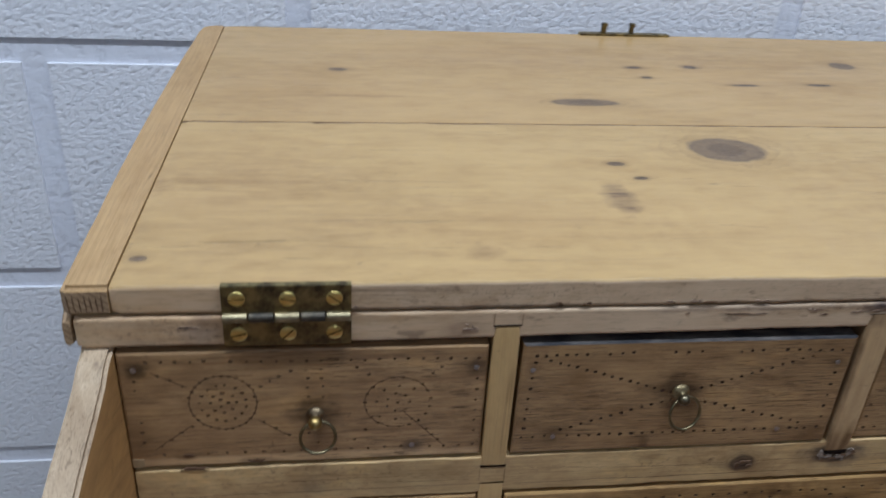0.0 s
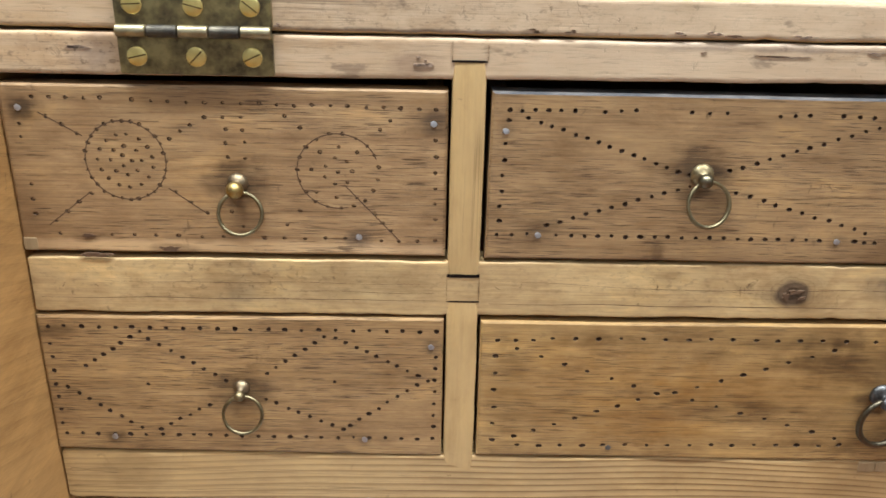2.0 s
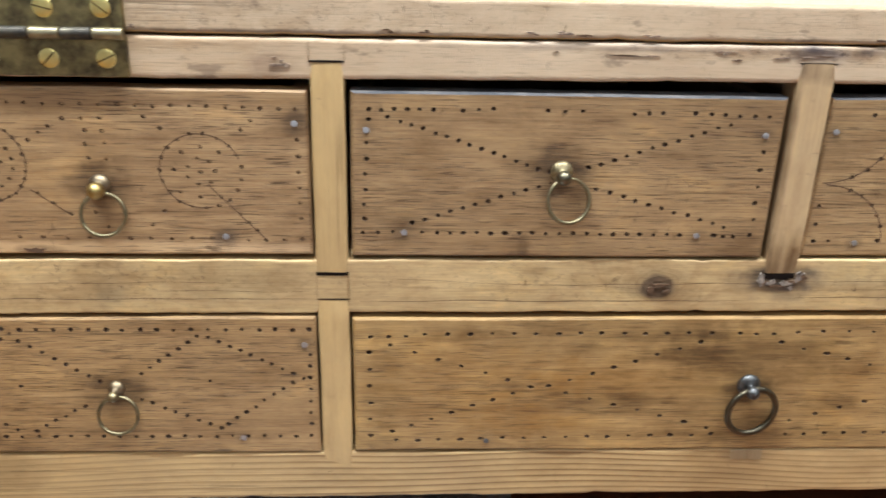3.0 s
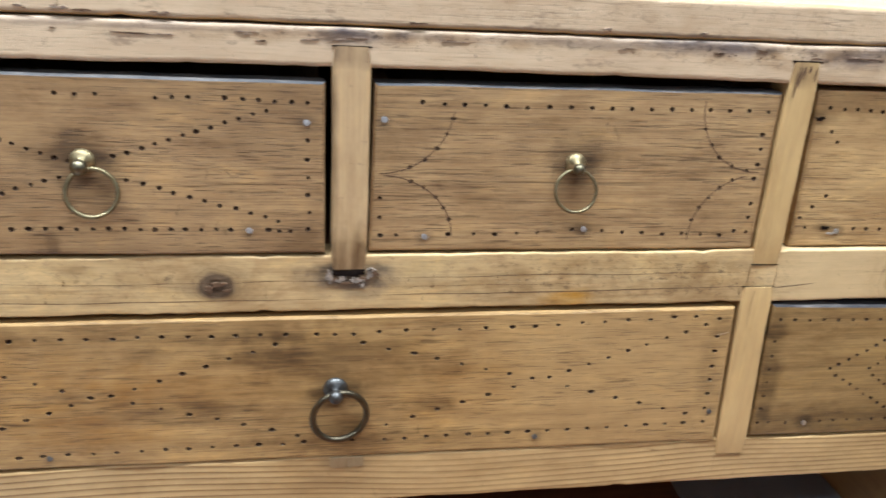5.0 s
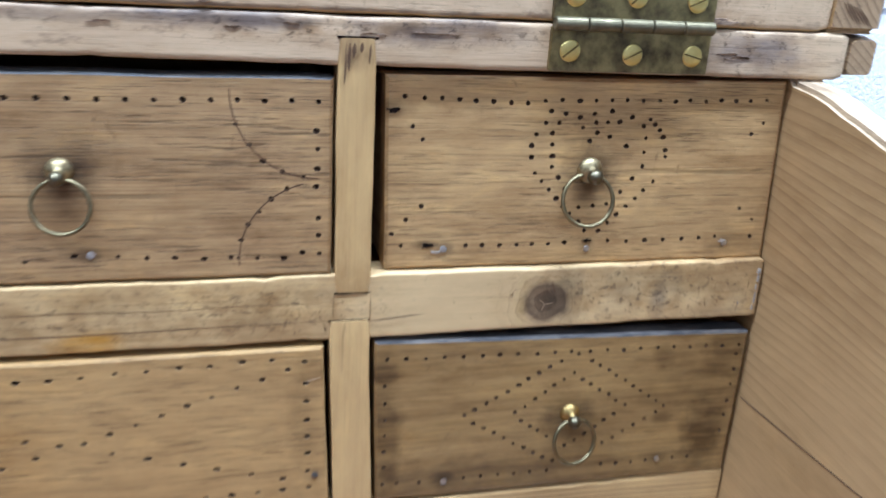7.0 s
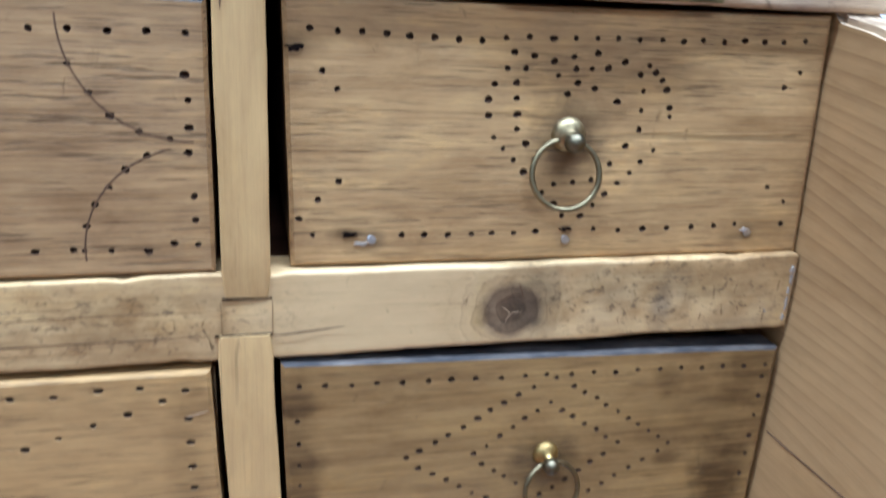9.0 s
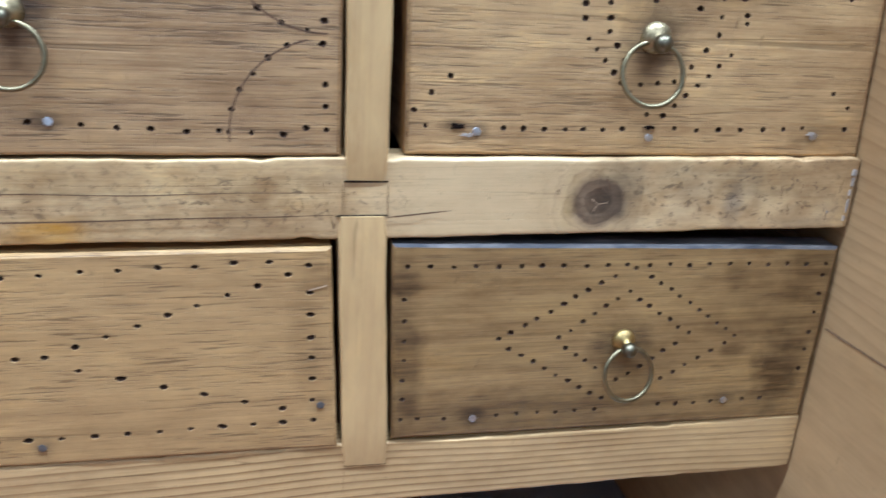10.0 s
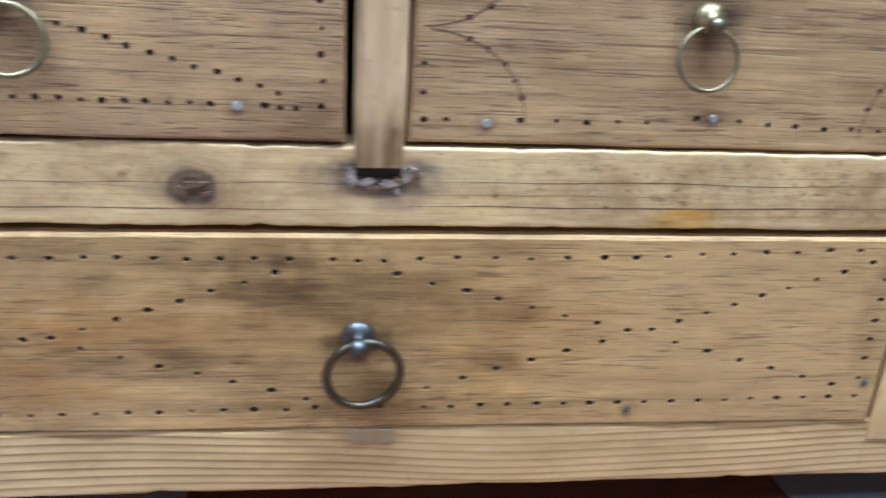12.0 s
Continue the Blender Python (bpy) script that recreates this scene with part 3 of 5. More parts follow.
m_block = plaster("painted_block", (0.93, 0.94, 0.99), 200.0, 0.36, 0.0034)
m_joint = plaster("painted_mortar", (0.86, 0.88, 0.96), 120.0, 0.3, 0.002)
m_wall = plaster("low_bounce_grey", (0.42, 0.43, 0.45), 300.0, 0.3, 0.001)
m_ceiling = plaster("ceiling_paint", (0.8, 0.8, 0.79), 300.0, 0.2, 0.001)
m_floor = plaster("concrete_floor", (0.3, 0.29, 0.28), 160.0, 0.3, 0.001, 0.7)
m_paper = plaster("grey_lining_paper", (0.30, 0.32, 0.36), 600.0, 0.2, 0.0004, 0.8)
lamp_b = Mat("lamp_diffuser", rough=0.5)
lamp_b.color((0.9, 0.9, 0.88))
lamp_b.p.inputs["Emission Color"].default_value = (0.95, 0.98, 1.0, 1)
lamp_b.p.inputs["Emission Strength"].default_value = 2.0
m_diffuser = lamp_b.m
m_housing = plaster("lamp_housing_enamel", (0.75, 0.75, 0.74), 100.0, 0.05, 0.0003, 0.4)


# ---------------------------------------------------------------- building helpers
def part(name, bm, material, parent=None, label="", smooth=False):
    """Links a bmesh, in room coordinates, as one mesh object under a thing or a part."""
    me = bpy.data.meshes.new(name)
    bm.to_mesh(me)
    bm.free()
    for m in material if isinstance(material, (list, tuple)) else [material]:
        me.materials.append(m)
    if smooth:
        for p in me.polygons:
            p.use_smooth = True
    ob = new(name, me)
    if parent is not None:
        ob.parent = parent
        ob.matrix_parent_inverse = parent_inverse(parent)
    if label:
        tagged(ob, label)
    return ob


def parent_inverse(ob):
    m = Matrix.Identity(4)
    chain = []
    while ob is not None:
        chain.append(ob)
        ob = ob.parent
    for o in reversed(chain):
        m = m @ o.matrix_parent_inverse @ o.matrix_basis
    return m.inverted()


def thing(name, place, label, category, group="", kind=""):
    ob = new(name)
    ob.empty_display_size = 0.05
    ob.location = place
    return tagged(ob, label, category, group, kind)


def box_bm(x0, x1, y0, y1, z0, z1):
    bm = bmesh.new()
    bmesh.ops.create_cube(bm, size=1.0)
    for v in bm.verts:
        v.co = ((x0 + x1) / 2 + v.co.x * (x1 - x0), (y0 + y1) / 2 + v.co.y * (y1 - y0), (z0 + z1) / 2 + v.co.z * (z1 - z0))
    return bm


def plank_bm(lo, hi, along="x", bevel=1.0, rough=0.25, step=6.0, seed=0.0, skew=None, bite=0.0, lean=0.0):
    """A board between two corners (mm on the desk) with rounded, uneven long edges. skew(u) shifts a section (dy, dz at top, dz at bottom)."""
    bm = bmesh.new()
    k = "xyz".index(along)
    a, b = [i for i in range(3) if i != k]
    n = max(2, int((hi[k] - lo[k]) / step))
    profile = []
    r = bevel
    e = min(0.7, 0.2 * (min(hi[a] - lo[a], hi[b] - lo[b]) - 2 * bevel))
    for sa, sb, arc in ((0, 0, 180), (1, 0, 270), (1, 1, 0), (0, 1, 90)):
        ca = lo[a] + r if sa == 0 else hi[a] - r
        cb = lo[b] + r if sb == 0 else hi[b] - r
        # one more point on the flat beside each arris keeps the flats flat
        for ang, shift in ((arc, -e), (arc, 0), (arc + 30, 0), (arc + 60, 0), (arc + 90, 0), (arc + 90, e)):
            ang = radians(ang)
            profile.append((ca + r * math.cos(ang) - shift * math.sin(ang), cb + r * math.sin(ang) + shift * math.cos(ang), sa, sb))
    rings_ = []
    for i in range(n + 1):
        u = lo[k] + (hi[k] - lo[k]) * i / n
        inset = bevel * 0.6 if i in (0, n) else 0.0
        row = []
        for pa, pb, sa, sb in profile:
            p = [0.0, 0.0, 0.0]
            p[k] = u
            p[a], p[b] = pa, pb
            q = Vector((u * 0.045 + seed, sa * 7.1 + seed, sb * 5.3))
            p[a] += noise.noise(q) * rough + noise.noise(q * 5.1) * rough * 0.4 + (inset if sa == 0 else -inset)
            p[b] += noise.noise(q + Vector((11, 3, 5))) * rough + noise.noise(q * 4.3) * rough * 0.5 + (inset if sb == 0 else -inset)
            if bite:
                c = max(0.0, noise.noise(Vector((u * 0.09 + seed * 2, sa * 3.7, sb * 2.9))) - 0.35) * bite
                p[b] += c if sb == 0 else -c
            p[0] += lean * (u - lo[k])
            if skew:
                dy, dtop, dbot = skew(u)
                p[1] += dy
                p[2] += dtop if p[2] > (lo[2] + hi[2]) / 2 else dbot
            row.append(bm.verts.new(at(*p)))
        rings_.append(row)
    m = len(profile)
    for r0, r1 in zip(rings_, rings_[1:]):
        for j in range(m):
            bm.faces.new((r0[j], r0[(j + 1) % m], r1[(j + 1) % m], r1[j]))
    bm.faces.new(rings_[0])
    bm.faces.new(rings_[-1])
    bmesh.ops.recalc_face_normals(bm, faces=bm.faces)
    return bm


def plank(name, lo, hi, material, parent, label="", **kw):
    ob = part(name, plank_bm(lo, hi, **kw), material, parent, label)
    for p in ob.data.polygons:
        p.use_smooth = len(p.vertices) == 4
    ob.data.set_sharp_from_angle(angle=radians(50))
    return ob


def lathe_bm(origin, axis, profile, seg=24):
    """Turns (radius, height) pairs in mm round an axis through origin (room metres)."""
    bm = bmesh.new()
    turn = Vector(axis).to_track_quat("Z", "Y").to_matrix()
    rows = []
    for r, h in profile:
        row = []
        for j in range(seg):
            ang = 2 * math.pi * j / seg
            row.append(bm.verts.new(Vector(origin) + turn @ Vector((r * math.cos(ang), r * math.sin(ang), h)) / 1000))
        rows.append(row)
    for r0, r1 in zip(rows, rows[1:]):
        for j in range(seg):
            bm.faces.new((r0[j], r0[(j + 1) % seg], r1[(j + 1) % seg], r1[j]))
    bm.faces.new(rows[0])
    bm.faces.new(rows[-1])
    bmesh.ops.recalc_face_normals(bm, faces=bm.faces)
    return bm


def torus_bm(centre, normal, big, small, seg=40, tube=12, gap=0.0):
    bm = bmesh.new()
    turn = Vector(normal).to_track_quat("Z", "Y").to_matrix()
    rows = []
    for i in range(seg):
        a = 2 * math.pi * i / seg
        s = small * (1 + 0.06 * math.sin(3 * a + big))
        rows.append([bm.verts.new(Vector(centre) + turn @ Vector(((big + s * math.cos(b)) * math.cos(a), (big + s * math.cos(b)) * math.sin(a), s * math.sin(b))) / 1000)
                     for b in (2 * math.pi * j / tube for j in range(tube))])
    for i in range(seg):
        r0, r1 = rows[i], rows[(i + 1) % seg]
        for j in range(tube):
            bm.faces.new((r0[j], r0[(j + 1) % tube], r1[(j + 1) % tube], r1[j]))
    bmesh.ops.recalc_face_normals(bm, faces=bm.faces)
    return bm


# ---------------------------------------------------------------- room
X0, X1, Y0, Y1, TOP = -2.2, 2.8, -3.4, 0.452, 2.7
part_kind = "structure"


def setting(name, bm, material, label):
    return tagged(part(name, bm, material), label, name.split("_")[0], kind=part_kind)


setting("floor", box_bm(X0 - 0.1, X1 + 0.1, Y0 - 0.1, Y1 + 0.15, -0.1, 0.0), m_floor, "grey concrete floor of the room")
setting("ceiling", box_bm(X0 - 0.1, X1 + 0.1, Y0 - 0.1, Y1 + 0.15, TOP, TOP + 0.1), m_ceiling, "plain white painted ceiling")
# unseen walls added round the room, kept grey to bounce less light
setting("wall_south", box_bm(X0 - 0.1, X1 + 0.1, Y0 - 0.1, Y0, 0, TOP), m_wall, "plain grey wall added out of view")
setting("wall_west", box_bm(X0 - 0.1, X0, Y0, Y1 + 0.15, 0, TOP), m_wall, "plain grey wall added out of view")
setting("wall_east", box_bm(X1, X1 + 0.1, Y0, Y1 + 0.15, 0, TOP), m_wall, "plain grey wall added out of view")
wall = setting("wall_north", box_bm(X0, X1, Y1 + 0.0028, Y1 + 0.15, 0, TOP), m_joint, "white painted concrete block wall behind the desk")
for lx, ly, watts in LAMPS:
    lamp = thing("ceiling_light", (lx, ly, TOP), "white enamel strip light with a long diffuser on the ceiling", "ceiling light", "strip lights")
    bm = box_bm(lx - 0.63, lx + 0.63, ly - 0.05, ly + 0.05, TOP - 0.045, TOP - 0.002)
    bmesh.ops.bevel(bm, geom=bm.edges, offset=0.006, segments=2, affect="EDGES")
    part("housing", bm, m_housing, lamp)
    bm = box_bm(lx - 0.6, lx + 0.6, ly - 0.035, ly + 0.035, TOP - 0.07, TOP - 0.047)
    bmesh.ops.bevel(bm, geom=bm.edges, offset=0.008, segments=3, affect="EDGES")
    part("diffuser", bm, m_diffuser, lamp)

# ---------------------------------------------------------------- desk carcass
desk = thing("writing_desk", (0.235, 0.0, 0.0), "old waxed pine clerk's desk with its lid folded back open", "desk")
LEFT, RIGHT = -88.2, 554.2
DEEP = 250.0


def side_bm(x_in, x_out, seed, shoulder, lean=0.0, joint=None):
    """A side with the slope of the closed lid cut into its upper edge and a rounded shoulder; lean: how far it leans inwards at the top."""
    tops = [(DEEP, -28.0), (120.0, -28.0), (2.0, -28.0), (0.0, -29.5), (-shoulder * 0.4, -30.5), (-shoulder * 0.7, -32.0)]
    y = -shoulder
    while y > -405:
        tops.append((y, -34.6 - (abs(y) - shoulder) * 0.25 + noise.noise(Vector((y * 0.05, seed, 0))) * 0.9))
        y -= 6.0
    tops.append((-405.0, -131.5))
    bm = bmesh.new()

    def x_at(x, z):
        return x - lean * min(1.0, max(0.0, (z + 98.0) / 68.0))

    sheets = []
    for x in (x_in, x_out):
        sheets.append([[bm.verts.new(at(x_at(x, z), y, z)) for z in (top, min(top - 1.0, -98.0), min(top - 2.0, joint(y) if joint else -148.0), -Z * 1000)] for y, top in tops])
    rim = []
    for cols in sheets:
        for c0, c1 in zip(cols, cols[1:]):
            for k in (0, 1, 2):
                bm.faces.new((c0[k], c1[k], c1[k + 1], c0[k + 1])).material_index = 2 if k == 2 and joint else 0
    inner, outer = sheets
    for i in range(len(tops) - 1):
        f = bm.faces.new((inner[i][0], inner[i + 1][0], outer[i + 1][0], outer[i][0]))
        f.material_index = 1
        if i >= 2:
            rim += [bm.edges.get((inner[i][0], inner[i + 1][0])), bm.edges.get((outer[i][0], outer[i + 1][0]))]
        bm.faces.new((inner[i][3], inner[i + 1][3], outer[i + 1][3], outer[i][3]))
    for i in (0, -1):
        for k in (0, 1, 2):
            bm.faces.new((inner[i][k], inner[i][k + 1], outer[i][k + 1], outer[i][k]))
    bmesh.ops.recalc_face_normals(bm, faces=bm.faces)
    bmesh.ops.bevel(bm, geom=rim, offset=0.0016, segments=2, affect="EDGES", material=1)
    return bm


def board_joint(y):
    """Height of the joint between the two boards of the side, rising towards the front."""
    return -147.6 - 0.05 * min(0.0, y)


part("side_panel", side_bm(LEFT, -100.5, 1.0, 15.0), (m_side_warm, m_side_edge), desk, "pine side panel with a worn sloping edge")
part("side_panel", side_bm(RIGHT, 567.0, 5.0, 25.0, 3.6, board_joint), (m_side, m_side_edge, m_side_low), desk, "pine side panel with a worn sloping edge")
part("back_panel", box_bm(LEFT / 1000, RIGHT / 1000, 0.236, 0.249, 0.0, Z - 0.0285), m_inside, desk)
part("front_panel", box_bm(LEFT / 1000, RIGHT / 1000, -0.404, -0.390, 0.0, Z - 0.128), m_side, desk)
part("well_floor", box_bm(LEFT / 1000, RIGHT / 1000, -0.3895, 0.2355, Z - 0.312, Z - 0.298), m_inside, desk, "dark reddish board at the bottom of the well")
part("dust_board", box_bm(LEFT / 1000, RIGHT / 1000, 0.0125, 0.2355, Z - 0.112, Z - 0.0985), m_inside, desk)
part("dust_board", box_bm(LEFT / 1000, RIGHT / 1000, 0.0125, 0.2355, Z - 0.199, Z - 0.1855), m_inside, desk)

top = plank("top_board", (-101.0, 0.0, -27.8), (568.2, DEEP, -14.2), m_top, desk, "worn pine top board edge", bevel=1.3, rough=0.32, seed=2.2, bite=1.3, step=3.0,
            skew=lambda u: (0.0, (u + 90) * 0.0012, -0.8 + 1.9 * math.exp(-((u - 250) / 200) ** 2)))
plank("end_batten", (-106.3, 0.3, -27.8), (-101.5, DEEP, -14.6), m_end_grain, top, along="y", bevel=1.6, rough=0.4, seed=4.4)
plank("end_batten", (568.8, 0.6, -27.4), (580.0, DEEP, -14.4), m_end_grain, top, along="y", bevel=1.6, rough=0.4, seed=5.4)

plank("middle_rail", (LEFT + 0.9, 0.0, -117.0), (RIGHT - 1.1, 12.0, -95.2), m_mid, desk, "pale pine rail with dark knots", bevel=0.55, rough=0.5, seed=7.7, bite=2.4, step=2.0,
      skew=lambda u: (0.0, (u + 88) * 0.0050, (u + 88) * 0.0050))
plank("bottom_rail", (LEFT + 0.9, -0.4, -202.6), (RIGHT - 1.1, 12.0, -179.6), m_low, desk, "pale pine rail with strong straight grain", bevel=0.8, rough=0.45, seed=9.1, bite=3.0, step=3.0,
      skew=lambda u: (0.0, -0.5 if u > 400 else 0.0, (u + 88) * 0.0034))

# the dividers stand a hair proud where they are let into the rails
plank("divider", (66.4, -0.6, -99.3), (78.0, 12.0, -21.8), m_post, desk, along="z", bevel=0.7, rough=0.3, seed=1.4)
plank("divider", (236.2, -0.8, -99.0), (248.9, 12.0, -19.8), m_post_pale, desk, along="z", bevel=0.9, rough=0.35, seed=2.9)
plank("divider", (400.4, -0.7, -98.4), (411.5, 12.0, -19.8), m_post, desk, along="z", bevel=0.7, rough=0.3, seed=3.8)
plank("divider", (66.5, -0.6, -189.0), (78.2, 12.0, -110.5), m_post, desk, along="z", bevel=0.7, rough=0.3, seed=4.9)
plank("divider", (401.2, -1.1, -187.0), (414.2, 12.0, -108.2), m_post, desk, along="z", bevel=0.7, rough=0.3, seed=5.3, lean=-0.034)

# near-black colour that imitates the shade inside open joints and hollows
m_gap_shade = Mat("gap_shade", rough=0.9, spec=0.05)
m_gap_shade.color(m_gap_shade.mix((0.004, 0.003, 0.003), (0.02, 0.013, 0.01), m_gap_shade.noise(m_gap_shade.co, 500, 3)))
m_gap_shade = m_gap_shade.m


def seam(lo, hi, material=None):
    """Joint line 0.25 mm proud of the rail; near-black default imitates gap shade."""
    part("joint_line", plank_bm((lo[0], -0.3, lo[1]), (hi[0], 0.4, hi[1]), along="x" if hi[0] - lo[0] > hi[1] - lo[1] else "z", bevel=0.1, rough=0.12, step=2.0, seed=lo[0]), material or m_gap_shade, desk)


for x0, x1, z0, z1 in ((66.2, 78.2, -21.9, -21.2), (66.2, 78.3, -100.6, -99.2), (235.8, 249.2, -20.0, -19.5), (400.2, 411.8, -98.9, -98.4),
                       (400.2, 411.9, -20.0, -19.3), (66.3, 78.4, -110.7, -110.2), (398.3, 411.8, -108.4, -107.9), (66.4, 78.4, -189.4, -189.0), (401.5, 414, -187.5, -187.0)):
    seam((x0, z0), (x1, z1))
for x, z0, z1 in ((66.2, -110.0, -101.0), (78.2, -110.0, -101.0), (400.0, -107.8, -99.4), (411.8, -107.8, -99.4), (66.4, -202.0, -189.4), (78.6, -201.0, -189.4),
                  (401.4, -200.6, -187.6), (414.2, -195.0, -187.6), (66.3, -21.0, -15.0), (78.3, -21.0, -16.0)):
    seam((x - 0.07, z0), (x + 0.07, z1), m_faint)

def sliver(parent, a, b, width, face, material=None, name="crack_line"):
    """A thin split from a to b (x, z), widest in its middle."""
    bm = bmesh.new()
    d = Vector((b[0] - a[0], b[1] - a[1]))
    side = Vector((-d.y, d.x)).normalized() * width
    left, right = [], []
    for i in range(7):
        f = i / 6
        w = 0.15 + math.sin(math.pi * f) ** 0.6 * (0.8 + 0.4 * noise.noise(Vector((a[0] + f * 3, a[1], 1.7))))
        x, z = a[0] + d.x * f + noise.noise(Vector((f * 2, a[0], a[1]))) * 0.3, a[1] + d.y * f
        left.append(bm.verts.new(at(x + side.x * w, face - 0.1, z + side.y * w)))
        right.append(bm.verts.new(at(x - side.x * w, face - 0.1, z - side.y * w)))
    for i in range(6):
        bm.faces.new((left[i], left[i + 1], right[i + 1], right[i]))
    return part(name, bm, material or m_scribe, parent)


def gouge(parent, x, z, w, h, face=-0.3, seed=0.0, material=None):
    """A ragged splintered mark, slightly proud; near-black default imitates a hollow's shade."""
    bm = bmesh.new()
    n = 26
    rim, low = [], []
    for i in range(n):
        a = 2 * math.pi * i / n
        f = 0.8 + 0.75 * noise.noise(Vector((math.cos(a) * 1.7, math.sin(a) * 1.7, seed))) + 0.25 * noise.noise(Vector((math.cos(a) * 6, math.sin(a) * 6, seed)))
        f = max(0.35, f)
        rim.append(bm.verts.new(at(x + w * f * math.cos(a), face - 0.12, z + h * f * math.sin(a))))
        low.append(bm.verts.new(at(x + w * f * 1.04 * math.cos(a), face + 0.5, z + h * f * 1.04 * math.sin(a))))
    bm.faces.new(rim)
    for i in range(n):
        bm.faces.new((rim[i], low[i], low[(i + 1) % n], rim[(i + 1) % n]))
    bmesh.ops.recalc_face_normals(bm, faces=bm.faces)
    return part("gouge", bm, material or m_gap_shade, parent)


seam((236.8, -101.2), (248.4, -99.0))
splint_b = Mat("grey_splinters", rough=0.85)
splint_b.color(splint_b.mix((0.1, 0.078, 0.062), (0.36, 0.29, 0.23), splint_b.ramp(splint_b.noise(splint_b.mapped(scale=(700, 700, 500)), 1.0, 4, 0.7), (0.38, 0.0), (0.64, 1.0))))
m_splinter = splint_b.m
gouge(desk, 242.6, -100.6, 6.6, 1.3, -0.35, 1.0)
for x, z, w, h, seed in ((235.6, -101.6, 1.5, 2.6, 21.0), (249.8, -101.0, 1.3, 2.2, 22.0), (239.5, -103.0, 2.6, 1.0, 23.0), (245.6, -103.4, 2.4, 1.3, 24.0), (250.8, -99.2, 1.6, 0.8, 25.0), (247.6, -105.4, 0.9, 1.2, 26.0)):
    gouge(desk, x, z, w, h, -0.45, seed, m_splinter)
gouge(desk, 237.5, -103.0, 3.0, 1.1, -0.4, 4.0, m_scribe)
gouge(desk, 247.0, -102.6, 3.4, 0.7, -0.4, 6.0, m_scribe)
gouge(desk, 242.0, -104.4, 4.2, 0.5, -0.4, 8.5, m_scribe)
gouge(desk, 252.0, -100.8, 1.6, 1.2, -0.4, 9.5, m_scribe)
gouge(desk, -62.0, -93.8, 6.0, 0.9, -0.4, 2.0, m_scribe)
gouge(desk, 196.4, -104.4, 3.0, 1.1, -0.4, 11.0, m_scribe)
gouge(desk, 193.2, -106.2, 1.3, 1.6, -0.4, 12.0, m_scribe)
gouge(desk, 199.6, -106.8, 1.6, 0.7, -0.4, 13.0, m_scribe)
for a, b in (((469.0, -103.4), (471.6, -105.6)), ((471.4, -105.2), (474.5, -104.8)), ((471.3, -105.4), (470.0, -107.6))):
    sliver(desk, a, b, 0.08, -0.55, m_top, "star_crack")
rng = random.Random(5)
for i in range(16):
    x, z = rng.uniform(494, 549), rng.uniform(-108, -97)
    sliver(desk, (x, z), (x + rng.uniform(-0.8, 0.8), z - rng.uniform(1.2, 4.5)), rng.uniform(0.05, 0.14), -0.5, m_scribe)
for i in range(22):
    x, z = rng.uniform(-80, 400), rng.uniform(-112, -98)
    sliver(desk, (x, z), (x + rng.uniform(-3, 3), z - rng.uniform(0.8, 3.5)), rng.uniform(0.04, 0.09), -0.5, m_scribe)
sliver(desk, (473.0, -97.0), (474.3, -101.2), 0.2, -0.5, m_scribe)


def crack(x0, x1, z0, z1, width=0.13):
    """A drying crack along a rail."""
    bm = bmesh.new()
    n = int((x1 - x0) / 3)
    prev = None
    for i in range(n + 1):
        f = i / n
        x, z = x0 + (x1 - x0) * f, z0 + (z1 - z0) * f + noise.noise(Vector((f * n * 0.11, z0, 0))) * 0.7
        w = width * math.sin(math.pi * min(1, max(0.03, f))) ** 0.4 * (0.8 + 0.5 * noise.noise(Vector((f * n * 0.4, 3, z0))))
        pair = (bm.verts.new(at(x, -0.56, z - w)), bm.verts.new(at(x, -0.56, z + w)))
        if prev:
            bm.faces.new((prev[0], pair[0], pair[1], prev[1]))
        prev = pair
    part("crack_line", bm, m_scribe, desk)


crack(82, 234, -111.0, -110.6, 0.2)
crack(150, 240, -104.0, -103.5, 0.13)
crack(84, 190, -101.4, -105.6, 0.08)
crack(252, 401, -102.2, -101.6, 0.17)
crack(250, 401, -109.2, -108.0, 0.26)
crack(250, 330, -106.0, -105.6, 0.09)
crack(330, 398, -99.6, -99.0, 0.08)
crack(-84, 64, -110.8, -110.0, 0.16)
crack(10, 64, -107.2, -107.0, 0.11)
crack(-60, 60, -104.2, -103.2, 0.09)
crack(412, 430, -108.4, -106.8, 0.3)
part("board_joint", plank_bm((553.95, -260, -0.22), (554.5, -1, 0.22), along="y", bevel=0.05, rough=0.15, step=8, seed=3.0, skew=lambda u: (0.0, board_joint(u), board_joint(u))), m_scribe, desk)

m_patch = wood("repair_pine", (0.37, 0.26, 0.142), (0.28, 0.185, 0.1), "z", rings=200, ring_mix=0.3, flecks=0.2, blotch=0.4, fibres=0.3, seed=31.0)
plank("repair_patch", (236.4, -0.62, -184.9), (243.0, 3.0, -179.7), m_patch, desk, "small greyish wood repair let into the rail", bevel=0.25, rough=0.15, step=2.0, seed=1.0)
plank("repair_patch", (243.2, -0.62, -184.9), (249.6, 3.0, -179.8), m_patch, desk, "small greyish wood repair let into the rail", bevel=0.25, rough=0.15, step=2.0, seed=2.0)

# ---------------------------------------------------------------- folded lid
lid = new("lid")
lid.parent = desk
lid.matrix_parent_inverse = parent_inverse(desk)
tagged(lid, "pine lid of two boards folded back flat on the top")
